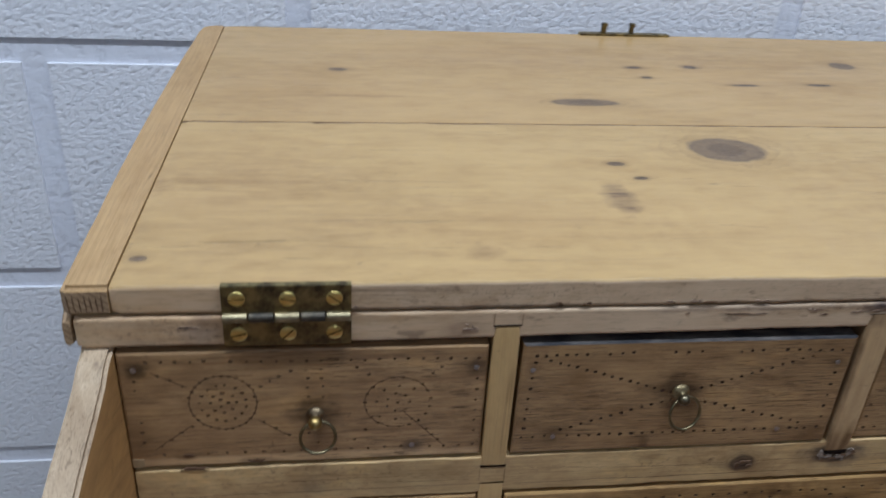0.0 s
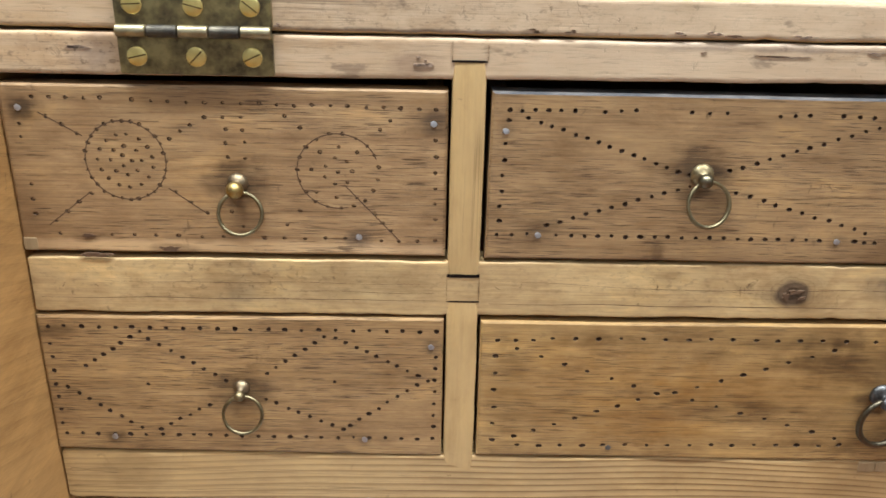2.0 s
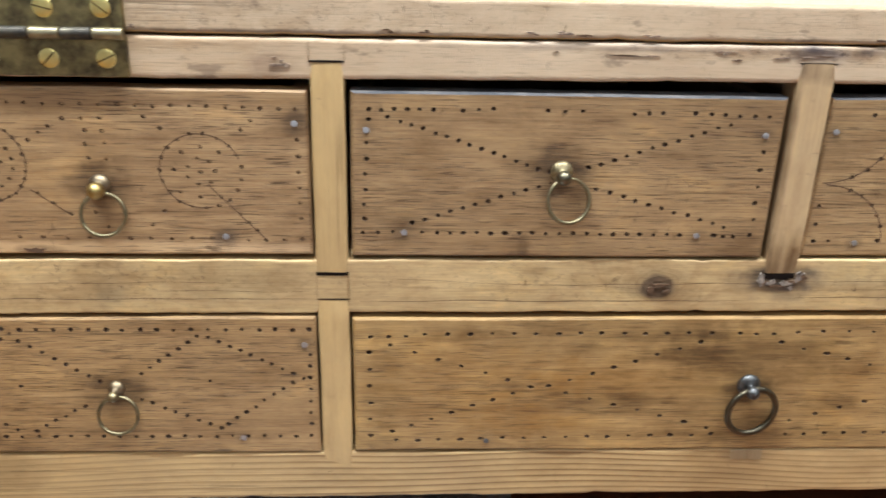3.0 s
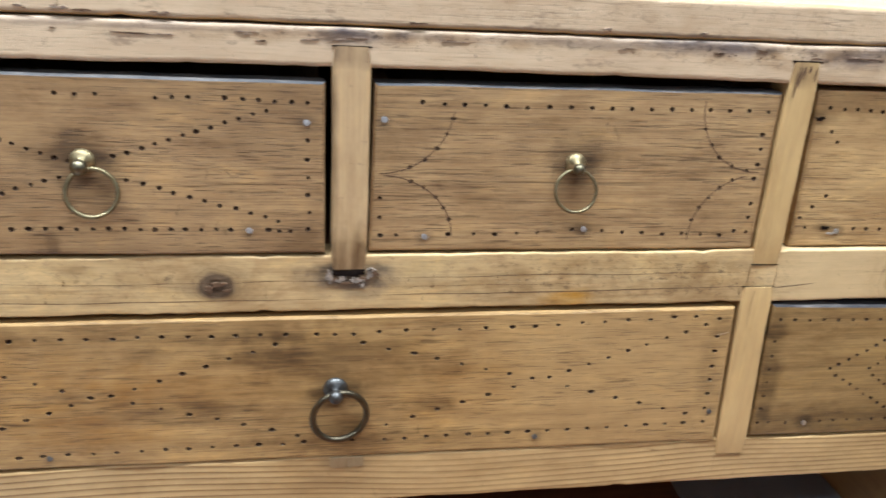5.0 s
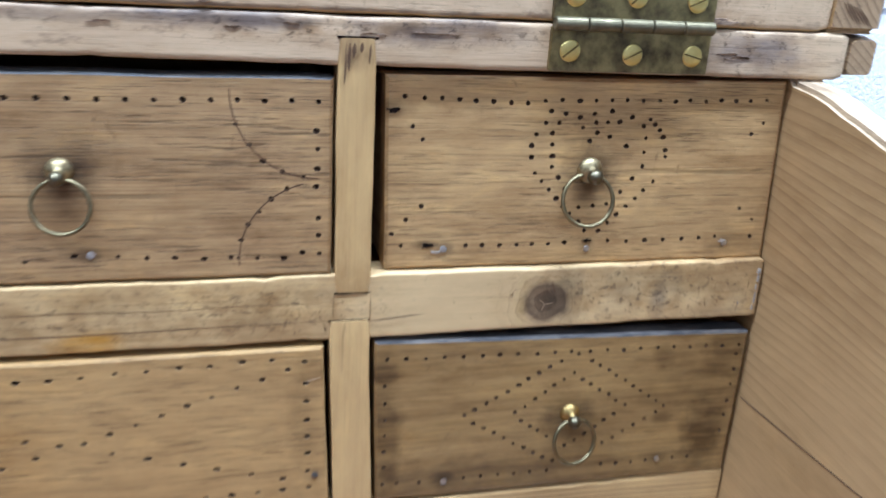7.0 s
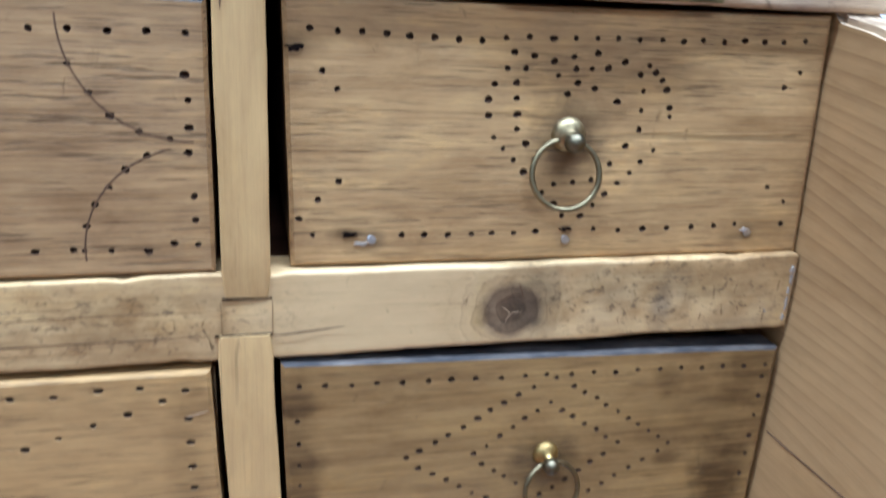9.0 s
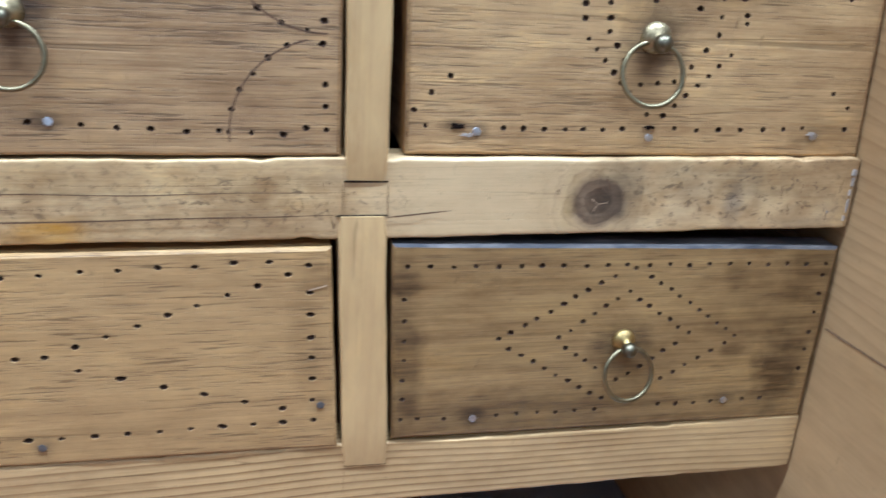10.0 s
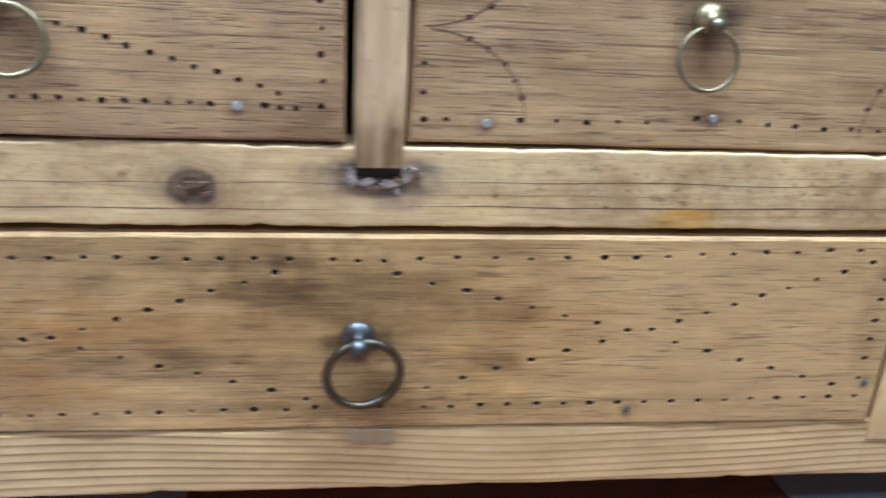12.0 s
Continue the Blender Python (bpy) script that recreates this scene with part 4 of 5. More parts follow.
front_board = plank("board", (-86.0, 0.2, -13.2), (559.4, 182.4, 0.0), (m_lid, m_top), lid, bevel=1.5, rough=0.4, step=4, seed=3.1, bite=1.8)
plank("board", (-86.0, 183.5, -13.2), (559.4, 400.0, 0.0), m_lid_rear, lid, bevel=0.8, rough=0.2, step=8, seed=6.1, bite=0.5)
# dark strip in the board gap; its colour stands for the gap's shade
part("joint_line", plank_bm((-85.5, 182.0, -1.6), (558.9, 183.8, -0.35), bevel=0.2, rough=0.12, step=6, seed=9.0), m_scribe, lid)
# chips along the lid's lower edge and on the edge of the top board
m_chip = Mat("greyed_chip", rough=0.8)
m_chip.color(m_chip.mix((0.42, 0.3, 0.21), (0.13, 0.085, 0.06), m_chip.ramp(m_chip.noise(m_chip.mapped(scale=(500, 500, 1100)), 1.0, 4, 0.75), (0.38, 0.0), (0.6, 1.0))))
m_chip = m_chip.m
rng = random.Random(77)
for x, w in ((93, 2.4), (106, 2.8), (142, 2.2), (156, 6.5), (183, 3.6), (262, 4.5), (329, 2.5), (365, 3.0), (-36, 3.5), (8, 2.0)):
    for i in range(3):
        gouge(lid, x + rng.uniform(-0.7, 0.7) * w, -11.5 + rng.uniform(-0.15, 0.9), w * rng.uniform(0.2, 0.6), rng.uniform(0.2, 0.5), -0.3, x * 0.37 + i, rng.choice((m_scribe, m_chip)))
gouge(lid, 517, -11.2, 8.5, 1.1, -0.3, 4.4, m_chip)
gouge(lid, 513, -11.6, 4.0, 0.5, -0.45, 5.4, m_scribe)
for x, z, w, h in ((149, -17.2, 2.2, 0.5), (180, -18, 9, 0.5), (213, -18.6, 2.6, 0.7), (205, -16.6, 6, 0.6), (228, -17.6, 5, 0.9), (240, -17.2, 5, 0.8),
                   (275, -17.0, 6, 0.6), (284, -21, 1.2, 1.0), (338, -17.4, 7, 0.5), (371, -18, 3.4, 0.9), (388, -16.9, 4.0, 1.0), (412, -19, 8, 0.8), (430, -17.5, 10, 0.8), (528, -22, 6, 1.4), (-60, -19, 5, 1.0)):
    for i in rng.choice((range(1), range(2), range(4))):
        gouge(desk, x + rng.uniform(-0.8, 0.8) * w, z + rng.uniform(-0.7, 0.7) * h, w * rng.uniform(0.25, 0.8), h * rng.uniform(0.2, 0.5), -0.15, x * 0.53 + i * 3, rng.choice((m_scribe, m_chip, m_chip)))
for i in range(5):
    gouge(desk, 56 + rng.uniform(-3, 3), -22 + rng.uniform(-2, 2), rng.uniform(0.6, 1.8), rng.uniform(0.4, 0.9), -0.15, 40 + i, m_chip)
# front faces of the lid board take the paler top-board pine
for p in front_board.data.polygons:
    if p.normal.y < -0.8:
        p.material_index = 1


def batten_bm(x0, x1, outer):
    """A breadboard end, a little bowed, with the far corner rounded."""
    bm = bmesh.new()
    sign = 1 if outer > 0 else -1
    seam_x = x0 if outer == x1 else x1
    side = []
    for i in range(25):
        y = 1.5 + 386 * i / 24
        side.append((outer + sign * 3.0 * math.sin(math.pi * min(1.0, y / 390)) + noise.noise(Vector((y * 0.04, outer, 0))) * 0.4, y))
    corner = [(outer - sign * 12 + sign * 12 * math.cos(radians(a)), 389 + 12 * math.sin(radians(a))) for a in range(0, 91, 15)]
    pts = [(seam_x, 0.0), (outer - sign * 2.0, 0.0)] + side + corner + [(seam_x, 401.0)]
    lower = [bm.verts.new(at(a, b, -13.4)) for a, b in pts]
    upper = [bm.verts.new(at(a, b, 0.05)) for a, b in pts]
    bm.faces.new(lower)
    bm.faces.new(upper)
    n = len(pts)
    for i in range(n):
        f = bm.faces.new((lower[i], lower[(i + 1) % n], upper[(i + 1) % n], upper[i]))
        f.material_index = 1 if max(pts[i][1], pts[(i + 1) % n][1]) < 3 else 0
    bmesh.ops.recalc_face_normals(bm, faces=bm.faces)
    edges = [e for e in bm.edges if (e.verts[0] in upper and e.verts[1] in upper) or (e.verts[0] in lower and e.verts[1] in lower)]
    edges = [e for e in edges if not all(abs(v.co.x * 1000 - seam_x) < 0.1 for v in e.verts)]
    bmesh.ops.bevel(bm, geom=edges, offset=0.002, segments=3, affect="EDGES")
    return bm


part("end_batten", batten_bm(-104.0, -86.5, -104.0), (m_lid_end, m_end_grain), lid, "pine end batten with dark end grain")
part("end_batten", batten_bm(559.9, 579.0, 579.0), (m_lid_end, m_end_grain), lid, "pine end batten with dark end grain")
for i in range(7):
    sliver(lid, (-101.2 + i * 2.1, -11.4), (-101.9 + i * 2.15, -3.2 - 0.5 * (i % 3)), 0.3, -0.05, m_scribe, "growth_ring")
for i in range(6):
    sliver(lid, (562.0 + i * 1.4, -3.0 - i * 0.4), (567.5 + i * 1.5, -9.2 - i * 0.35), 0.28, -0.05, m_scribe, "growth_ring")

catch = bmesh.new()
for lo, hi in (((206, 395.5, -1.0), (284, 402.5, 1.6)), ((224.5, 397.5, 1.2), (228.5, 399.5, 10.5)), ((248.5, 397.5, 1.2), (252.5, 399.5, 10.5)),
               ((224.5, 395.0, 8.0), (228.5, 399.5, 10.5)), ((248.5, 395.0, 8.0), (252.5, 399.5, 10.5))):
    sub = box_bm(lo[0] / 1000, hi[0] / 1000, lo[1] / 1000, hi[1] / 1000, Z + lo[2] / 1000, Z + hi[2] / 1000)
    me = bpy.data.meshes.new("tmp")
    sub.to_mesh(me)
    sub.free()
    catch.from_mesh(me)
    bpy.data.meshes.remove(me)
part("lock_catch", catch, m_brass_old, lid, "tarnished brass lock plate with two hooks")


# ---------------------------------------------------------------- hinges
def hinge(x0, x1, seed, knuckles):
    ob = new("hinge")
    ob.parent = desk
    ob.matrix_parent_inverse = parent_inverse(desk)
    tagged(ob, "tarnished brass butt hinge with bright slotted screws")
    rng = random.Random(seed)
    for z0, z1 in ((-27.4, -14.3), (-12.4, 0.9)):
        bm = box_bm(x0 / 1000, x1 / 1000, -0.0022, 0.0012, Z + z0 / 1000, Z + z1 / 1000)
        bmesh.ops.bevel(bm, geom=bm.edges, offset=0.0003, segments=2, affect="EDGES")
        part("leaf", bm, m_brass_old, ob)
    n = 5
    w = (x1 - x0) / n
    for i in range(n):
        a, b = x0 + w * i + 0.15, x0 + w * (i + 1) - 0.15
        part("knuckle", lathe_bm(at(a, -2.6, -13.3), (1, 0, 0), ((1.7, 0), (2.05, 0.3), (2.05, b - a - 0.3), (1.7, b - a)), 20), knuckles[i % 2], ob)
    for z in (-21.6, -5.2):
        for i in range(3):
            x = x0 + 6.3 + (x1 - x0 - 12.6) * i / 2 + rng.uniform(-0.5, 0.5)
            zz = z + rng.uniform(-0.4, 0.4)
            head = part("screw", lathe_bm(at(x, -2.1, zz), (0, -1, 0), ((3.35, 0), (3.3, 0.3), (2.9, 0.52), (1.5, 0.64), (0.1, 0.68)), 24), m_screw, ob, smooth=True)
            bm = box_bm(-0.003, 0.003, -0.00022, 0.00022, -0.0003, 0.0003)
            spin = Matrix.Translation(at(x, -2.72, zz)) @ Euler((0, rng.uniform(-0.9, 0.9), 0)).to_matrix().to_4x4() @ Matrix.Rotation(math.pi / 2, 4, "X")
            bmesh.ops.transform(bm, matrix=spin, verts=bm.verts)
            part("screw_slot", bm, m_slot, ob)
    return ob


hinge(-43.9, 6.9, 3, (m_knuckle, m_knuckle_dark))
hinge(463.6, 516.2, 8, (m_knuckle_dull, m_knuckle_dull))


# ---------------------------------------------------------------- drawers
def run(a, b, n):
    """n dots in a row from a to b."""
    return [(a[0] + (b[0] - a[0]) * i / max(1, n - 1), a[1] + (b[1] - a[1]) * i / max(1, n - 1)) for i in range(n)]


def loop(c, rx, rz, n, a0=0.0, a1=360.0):
    return [(c[0] + rx * math.cos(radians(a0 + (a1 - a0) * i / n)), c[1] + rz * math.sin(radians(a0 + (a1 - a0) * i / n))) for i in range(n)]


def front_bm(corners, face, thick, dots, seed, depth=1.0, size=1.0, wide=1.0):
    """A drawer front with its punched holes sunk into the face. corners: top left, top right, bottom right, bottom left (x, z)."""
    rng = random.Random(seed)
    outline = []
    for (ax, az), (bx, bz) in zip(corners, corners[1:] + corners[:1]):
        n = max(2, int(math.hypot(bx - ax, bz - az) / 7))
        for i in range(n):
            f = i / n
            outline.append((ax + (bx - ax) * f + noise.noise(Vector((ax + f * 4, az, seed))) * 0.25, az + (bz - az) * f + noise.noise(Vector((f * 6, ax, seed + az))) * 0.3))
    rim_in = 0.9 if wide > 1 else 0.96
    kept = []
    for x, z in dots:
        x, z = x + rng.uniform(-0.28, 0.28), z + rng.uniform(-0.28, 0.28)
        r = rng.uniform(0.72, 1.08) * size
        if all(math.hypot(x - p[0], z - p[1]) > 1.15 * (r + p[2]) + 0.3 for p in kept):
            kept.append((x, z, r))
    cx = sum(p[0] for p in outline) / len(outline)
    cz = sum(p[1] for p in outline) / len(outline)
    inner = [(cx + (x - cx) * (1 - 1.0 / max(40, abs(corners[1][0] - cx))), cz + (z - cz) * (1 - 0.8 / 30)) for x, z in outline]
    flat, loops = list(inner), []
    edges = [(i, (i + 1) % len(inner)) for i in range(len(inner))]
    for x, z, r in kept:
        start = len(flat)
        k = 8
        turn = rng.uniform(0, 6.28)
        sx = rng.uniform(0.85, 1.2) * wide
        edge = [r * rng.uniform(0.8, 1.12) for j in range(k)]
        flat += [(x + edge[j] * sx * math.cos(turn + 6.28319 * j / k), z + edge[j] * 0.92 / wide * math.sin(turn + 6.28319 * j / k)) for j in range(k)]
        loops.append(list(range(start, start + k)))
        edges += [(start + j, start + (j + 1) % k) for j in range(k)]
    vs, _, fs, ov, _, _ = delaunay_2d_cdt([Vector(p) for p in flat], edges, [], 1, 1e-5)
    where = {}
    for new_i, olds in enumerate(ov):
        for o in olds:
            where[o] = new_i
    bm = bmesh.new()
    bv = [bm.verts.new(at(v.x, face, v.y)) for v in vs]
    in_hole = [frozenset(where[i] for i in lp) for lp in loops]
    owner = {}
    for h, s in enumerate(in_hole):
        for i in s:
            owner[i] = h
    for f in fs:
        hs = {owner.get(i, -1) for i in f}
        if len(hs) == 1 and -1 not in hs:
            continue
        bm.faces.new([bv[i] for i in f])
    for lp, (x, z, r) in zip(loops, kept):
        deep = rng.uniform(1.0, 2.2) * depth
        # a bruised, dished rim in plain wood, then the dark shaft
        dish = [bm.verts.new(at(x + (flat[i][0] - x) * rim_in, face + (0.08 if wide > 1 else 0.22), z + 0.5 * (1 - rim_in) + (flat[i][1] - z) * rim_in)) for i in lp]
        low = [bm.verts.new(at(x + (flat[i][0] - x) * 0.5, face + deep, z + (flat[i][1] - z) * 0.5)) for i in lp]
        k = len(lp)
        for j in range(k):
            i0, i1 = where[lp[j]], where[lp[(j + 1) % k]]
            bm.faces.new((bv[i0], bv[i1], dish[(j + 1) % k], dish[j])).material_index = 0 if wide > 1 else 1
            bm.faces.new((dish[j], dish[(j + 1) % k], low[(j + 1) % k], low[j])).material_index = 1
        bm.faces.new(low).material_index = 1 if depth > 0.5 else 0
    n = len(outline)
    lip = [bm.verts.new(at(x, face + 0.55, z)) for x, z in outline]
    rear = [bm.verts.new(at(x, face + thick, z)) for x, z in outline]
    for i in range(n):
        j = (i + 1) % n
        chamfer = bm.faces.new((bv[where[i]], bv[where[j]], lip[j], lip[i]))
        rim = bm.faces.new((lip[i], lip[j], rear[j], rear[i]))
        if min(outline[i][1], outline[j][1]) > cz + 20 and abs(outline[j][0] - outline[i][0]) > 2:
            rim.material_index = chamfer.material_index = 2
    bm.faces.new(rear)
    bmesh.ops.recalc_face_normals(bm, faces=bm.faces)
    return bm


def scribe(points, face, parent):
    """A thin scratched guide line that joins the holes."""
    bm = bmesh.new()
    prev = None
    for i, (x, z) in enumerate(points):
        a = points[max(0, i - 1)]
        b = points[min(len(points) - 1, i + 1)]
        d = Vector((b[0] - a[0], b[1] - a[1])).normalized() * 0.21
        pair = (bm.verts.new(at(x - d.y, face - 0.04, z + d.x)), bm.verts.new(at(x + d.y, face - 0.04, z - d.x)))
        if prev:
            bm.faces.new((prev[0], prev[1], pair[1], pair[0]))
        prev = pair
    part("scribed_line", bm, m_scribe, parent)


def ring_pull(parent, x, z, face, ring, big, tube, m_plate, m_ball, m_ring, plate=4.6, ball=2.6, lean=0.26):
    """A round back plate, a ball post and a hanging ring; ring: the ring's middle (x, z)."""
    pull = new("ring_pull")
    pull.parent = parent
    pull.matrix_parent_inverse = parent_inverse(parent)
    part("back_plate", lathe_bm(at(x, face + 0.1, z + 0.6), (0, -1, 0), ((plate, 0), (plate, 0.5), (plate * 0.95, 1.1), (plate * 0.82, 1.8), (plate * 0.6, 2.4), (1.5, 2.8), (1.2, 3.2), (1.2, 4.4)), 26), m_plate, pull, smooth=True)
    prof = [(ball * math.sin(radians(a)), 5.0 - ball * math.cos(radians(a))) for a in range(12, 180, 14)]
    part("ball_post", lathe_bm(at(x, face, z), (0, -1, -0.06), prof, 22), m_ball, pull, smooth=True)
    c = at(ring[0], face - 3.6, ring[1])
    part("ring", torus_bm(c, ((x - ring[0]) * -0.08, -1, lean), big, tube), m_ring, pull, smooth=True)


def nail(parent, x, z, face, metal_of=m_nail, r=1.25):
    part("nail", lathe_bm(at(x, face + 0.2, z), (0.1, -1, 0.15), ((r, 0), (r, 0.3), (r * 0.85, 0.38), (r * 0.1, 0.4)), 7), metal_of, parent)


def drawer(i, corners, face, dots, nails, pull, label, lines=()):
    xs = [c[0] for c in corners]
    zs = [c[1] for c in corners]
    base = at(sum(xs) / 4, 60, min(zs))
    ob = thing("drawer", base, label, "drawer", "drawers inside the desk")
    part("front", front_bm(list(corners), face, 9.0, dots, 11 + i, 0.4 if i == 0 else 1.0, (0.86, 0.98, 1.0, 0.96, 1.02, 1.2, 0.92)[i], 1.12 if i == 5 else 1.0), (m_fronts[i], m_pit_pale if i == 0 else m_pit, m_grime_shade if i in (1, 2, 6) else m_fronts[i]), ob)
    x0, x1, z0, z1 = min(xs) + 1.5, max(xs) - 1.5, max(zs[2], zs[3]) + 0.5, min(zs[0], zs[1]) - 2.5
    for name, lo, hi in (("box_side", (x0, face + 9.1, z0), (x0 + 6, 190, z1)), ("box_side", (x1 - 6, face + 9.1, z0), (x1, 190, z1)),
                         ("box_back", (x0 + 6.1, 184, z0), (x1 - 6.1, 190, z1)), ("box_bottom", (x0 + 6.1, face + 9.1, z0), (x1 - 6.1, 183.9, z0 + 5))):
        part(name, box_bm(lo[0] / 1000, hi[0] / 1000, lo[1] / 1000, hi[1] / 1000, Z + lo[2] / 1000, Z + hi[2] / 1000), m_box, ob)
    for x, z in nails:
        nail(ob, x, z, face, m_nail_dark if i == 5 else m_nail)
    for pts in lines:
        scribe(pts, face, ob)
    ring_pull(ob, face=face, **pull)
    return ob


DULL = dict(m_plate=m_plate_dull, m_ball=m_brass, m_ring=m_ring_brass)
BRASS = dict(m_plate=m_brass, m_ball=m_ball_dull, m_ring=m_ring_brass)

# two rosettes in circles
c1, c2 = (-47.0, -58.2), (27.0, -60.8)
dots = (run((-76.2, -36.2), (-53, -36.3), 5) + run((-42.2, -36.9), (61.4, -38), 18) + run((-81.7, -45.7), (-81.9, -50.4), 2) + run((-81.3, -67.1), (-81.6, -78.4), 3)
        + run((61.4, -48.9), (61.5, -78.1), 6) + [(-74.1, -85.8)] + run((-55.6, -85.9), (-14.7, -86.3), 6) + run((-0.5, -86.2), (29.1, -86.2), 5) + run((42.3, -86.6), (61.4, -86.5), 4)
        + loop(c1, 14.0, 14.2, 28) + loop(c1, 9.6, 9.4, 15, 9, 369) + loop(c1, 5.4, 5.2, 8) + loop(c1, 1.9, 1.9, 3)
        + loop(c2, 14.4, 13.6, 19, 7, 367) + loop(c2, 5.0, 4.8, 7) + [c2, (17.7, -60.1), (19.1, -68.4), (26.1, -70.4), (20.7, -53.9), (34, -53.9), (27.2, -51.8)]
        + run((-18.6, -42.1), (-6, -41.9), 3) + run((-11.5, -46.3), (-5.4, -46.6), 2) + run((-11.5, -51.1), (-5.3, -51), 2) + run((-11.3, -56.4), (-5.4, -56.5), 2)
        + run((-23.2, -44.8), (-30.9, -49.9), 3) + run((-30.9, -69.4), (-20.2, -77), 3) + run((-60.6, -70.3), (-74.5, -80.8), 4) + run((-72.5, -42.7), (-62.8, -48.7), 3)
        + run((9.1, -41.6), (14.3, -45.6), 2) + run((45.3, -42.5), (41.6, -45.7), 2) + run((12.8, -75.8), (8.1, -80.8), 2) + run((33.5, -70.1), (48.4, -86.3), 6) + run((-11.1, -76.4), (-7.4, -81.8), 2))
drawer(0, ((-87.6, -31.6), (65.2, -31.6), (65.4, -92.3), (-87.8, -92.6)), 0.4, dots, NAILS[0],
       dict(x=-8.6, z=-66.4, ring=(-7.6, -76.0), big=7.6, tube=0.72, plate=3.8, ball=3.1, m_plate=m_plate_dull, m_ball=m_gold, m_ring=m_ring_brass),
       "brown pine drawer front punched with two circular rosettes, brass ring pull",
       [loop(c1, 14.0, 14.2, 40, 0, 369), loop(c2, 14.4, 13.6, 40, 20, 290), run((29, -65.5), (49, -87), 5), run((-75, -41.5), (-61, -49.5), 4), run((-61, -70), (-77, -82.5), 4), run((-33, -68), (-20, -77.5), 4)])

# one large cross
dots = (run((86.4, -37.7), (108.5, -37.3), 6) + run((119.3, -37.8), (129.9, -37.1), 3) + run((149.1, -37.6), (161.2, -37.4), 3) + run((179.4, -38), (189.6, -37.6), 3)
        + run((201.4, -37.7), (228.2, -38.9), 6) + [(86.3, -41)] + run((85.5, -49.5), (84, -83.6), 7) + run((228.2, -51.6), (228.3, -83.7), 6) + run((84, -83.6), (94.5, -83), 3)
        + run((105.5, -83.2), (201.8, -83.5), 20) + run((214.4, -83.8), (222, -84), 3) + run((92.9, -40.1), (151, -59.8), 15) + run((164.9, -58), (223.3, -38.4), 14)
        + run((101.9, -79.2), (151.8, -63.6), 12) + run((168.6, -65.8), (218.1, -80.4), 11))
drawer(1, ((80.2, -31.3), (233.6, -31.6), (233.9, -92.6), (79.6, -92.5)), -0.3, dots, NAILS[1],
       dict(x=155.3, z=-60.0, ring=(158.0, -69.4), big=8.0, tube=0.76, plate=4.1, ball=2.7, **BRASS), "brown pine drawer front punched with a large cross, brass ring pull")

# four quarter arcs from the short sides
dots = (run((266.9, -37.8), (303.8, -38.6), 6) + run((312, -38.6), (395.1, -38), 12) + run((253.3, -72), (253.3, -86.2), 3) + [(259.1, -85.8), (278.2, -86)]
        + run((394.7, -46.7), (394.6, -64), 4) + run((395.1, -73.6), (395.4, -85), 3) + run((288.1, -85.8), (312, -85.4), 4) + run((337.3, -84.8), (384.9, -86.5), 7) + [(390.3, -84.6), (325, -84)]
        + loop((252.5, -37.2), 26, 26, 5, -13, -78) + loop((252.5, -86.7), 27, 23, 5, 65, 5) + loop((395, -35.8), 25, 25.5, 6, 187, 275) + loop((396.5, -86.8), 25, 24.5, 7, 103, 190))
drawer(2, ((250.4, -31.5), (399.4, -31.0), (399.2, -92.0), (249.7, -92.2)), 0.8, dots, NAILS[2],
       dict(x=323.6, z=-59.2, ring=(323.8, -68.0), big=7.7, tube=0.6, plate=3.9, ball=2.2, **BRASS), "brown pine drawer front punched with four quarter arcs, brass ring pull",
       [loop((252.5, -37.2), 26, 26, 16, -8, -95), loop((252.5, -86.7), 27, 23, 16, 0, 92), loop((395, -35.8), 25, 25.5, 16, 178, 278), loop((396.5, -86.8), 25, 24.5, 16, 184, 98)])

# a double heart
dots = (run((421.1, -36.6), (459.6, -37.9), 8) + run((465.5, -37.2), (543, -36.1), 15) + run((443, -84.7), (477.1, -84.7), 7) + run((492.7, -84.4), (526.8, -84.1), 6)
        + run((423.3, -45.8), (426.7, -49.5), 2) + run((427.1, -71), (418.4, -80.2), 3) + [(421.5, -84), (543.7, -43.7), (539.9, -47.3), (540.7, -73.7), (546.3, -77.6), (547, -83.7), (533, -83.7)]
        + loop((486, -53), 23.7, 16.0, 8, 147, 203) + run((464, -60.4), (483.4, -80.3), 8) + loop((485.5, -55), 23.4, 17.0, 8, 45, -15) + run((506.1, -63.6), (488.4, -80.6), 7)
        + run((467.8, -40.3), (477.3, -42.2), 3) + run((482.1, -41), (488.2, -40), 2) + [(470.8, -44.3)] + run((468.9, -47.4), (469.2, -54.7), 3) + run((470, -58.4), (474.9, -65.7), 3)
        + run((480.4, -72.1), (490.1, -71.4), 3) + run((495.7, -42), (500, -44.8), 2) + run((501.4, -49.1), (501.3, -58.3), 3) + run((498.2, -62.3), (494.5, -66.9), 2)
        + run((483.4, -43.9), (491.2, -43.7), 3) + run((479.1, -45.7), (488.7, -48.5), 3) + [(481.8, -49.6), (494.4, -51.5)])
drawer(3, ((414.9, -30.3), (549.6, -29.7), (553.2, -92.0), (416.4, -92.0)), 2.6, dots, NAILS[3],
       dict(x=482.9, z=-60.2, ring=(482.0, -68.8), big=8.5, tube=0.72, plate=4.3, **BRASS), "brown pine drawer front punched with a double heart, brass ring pull")

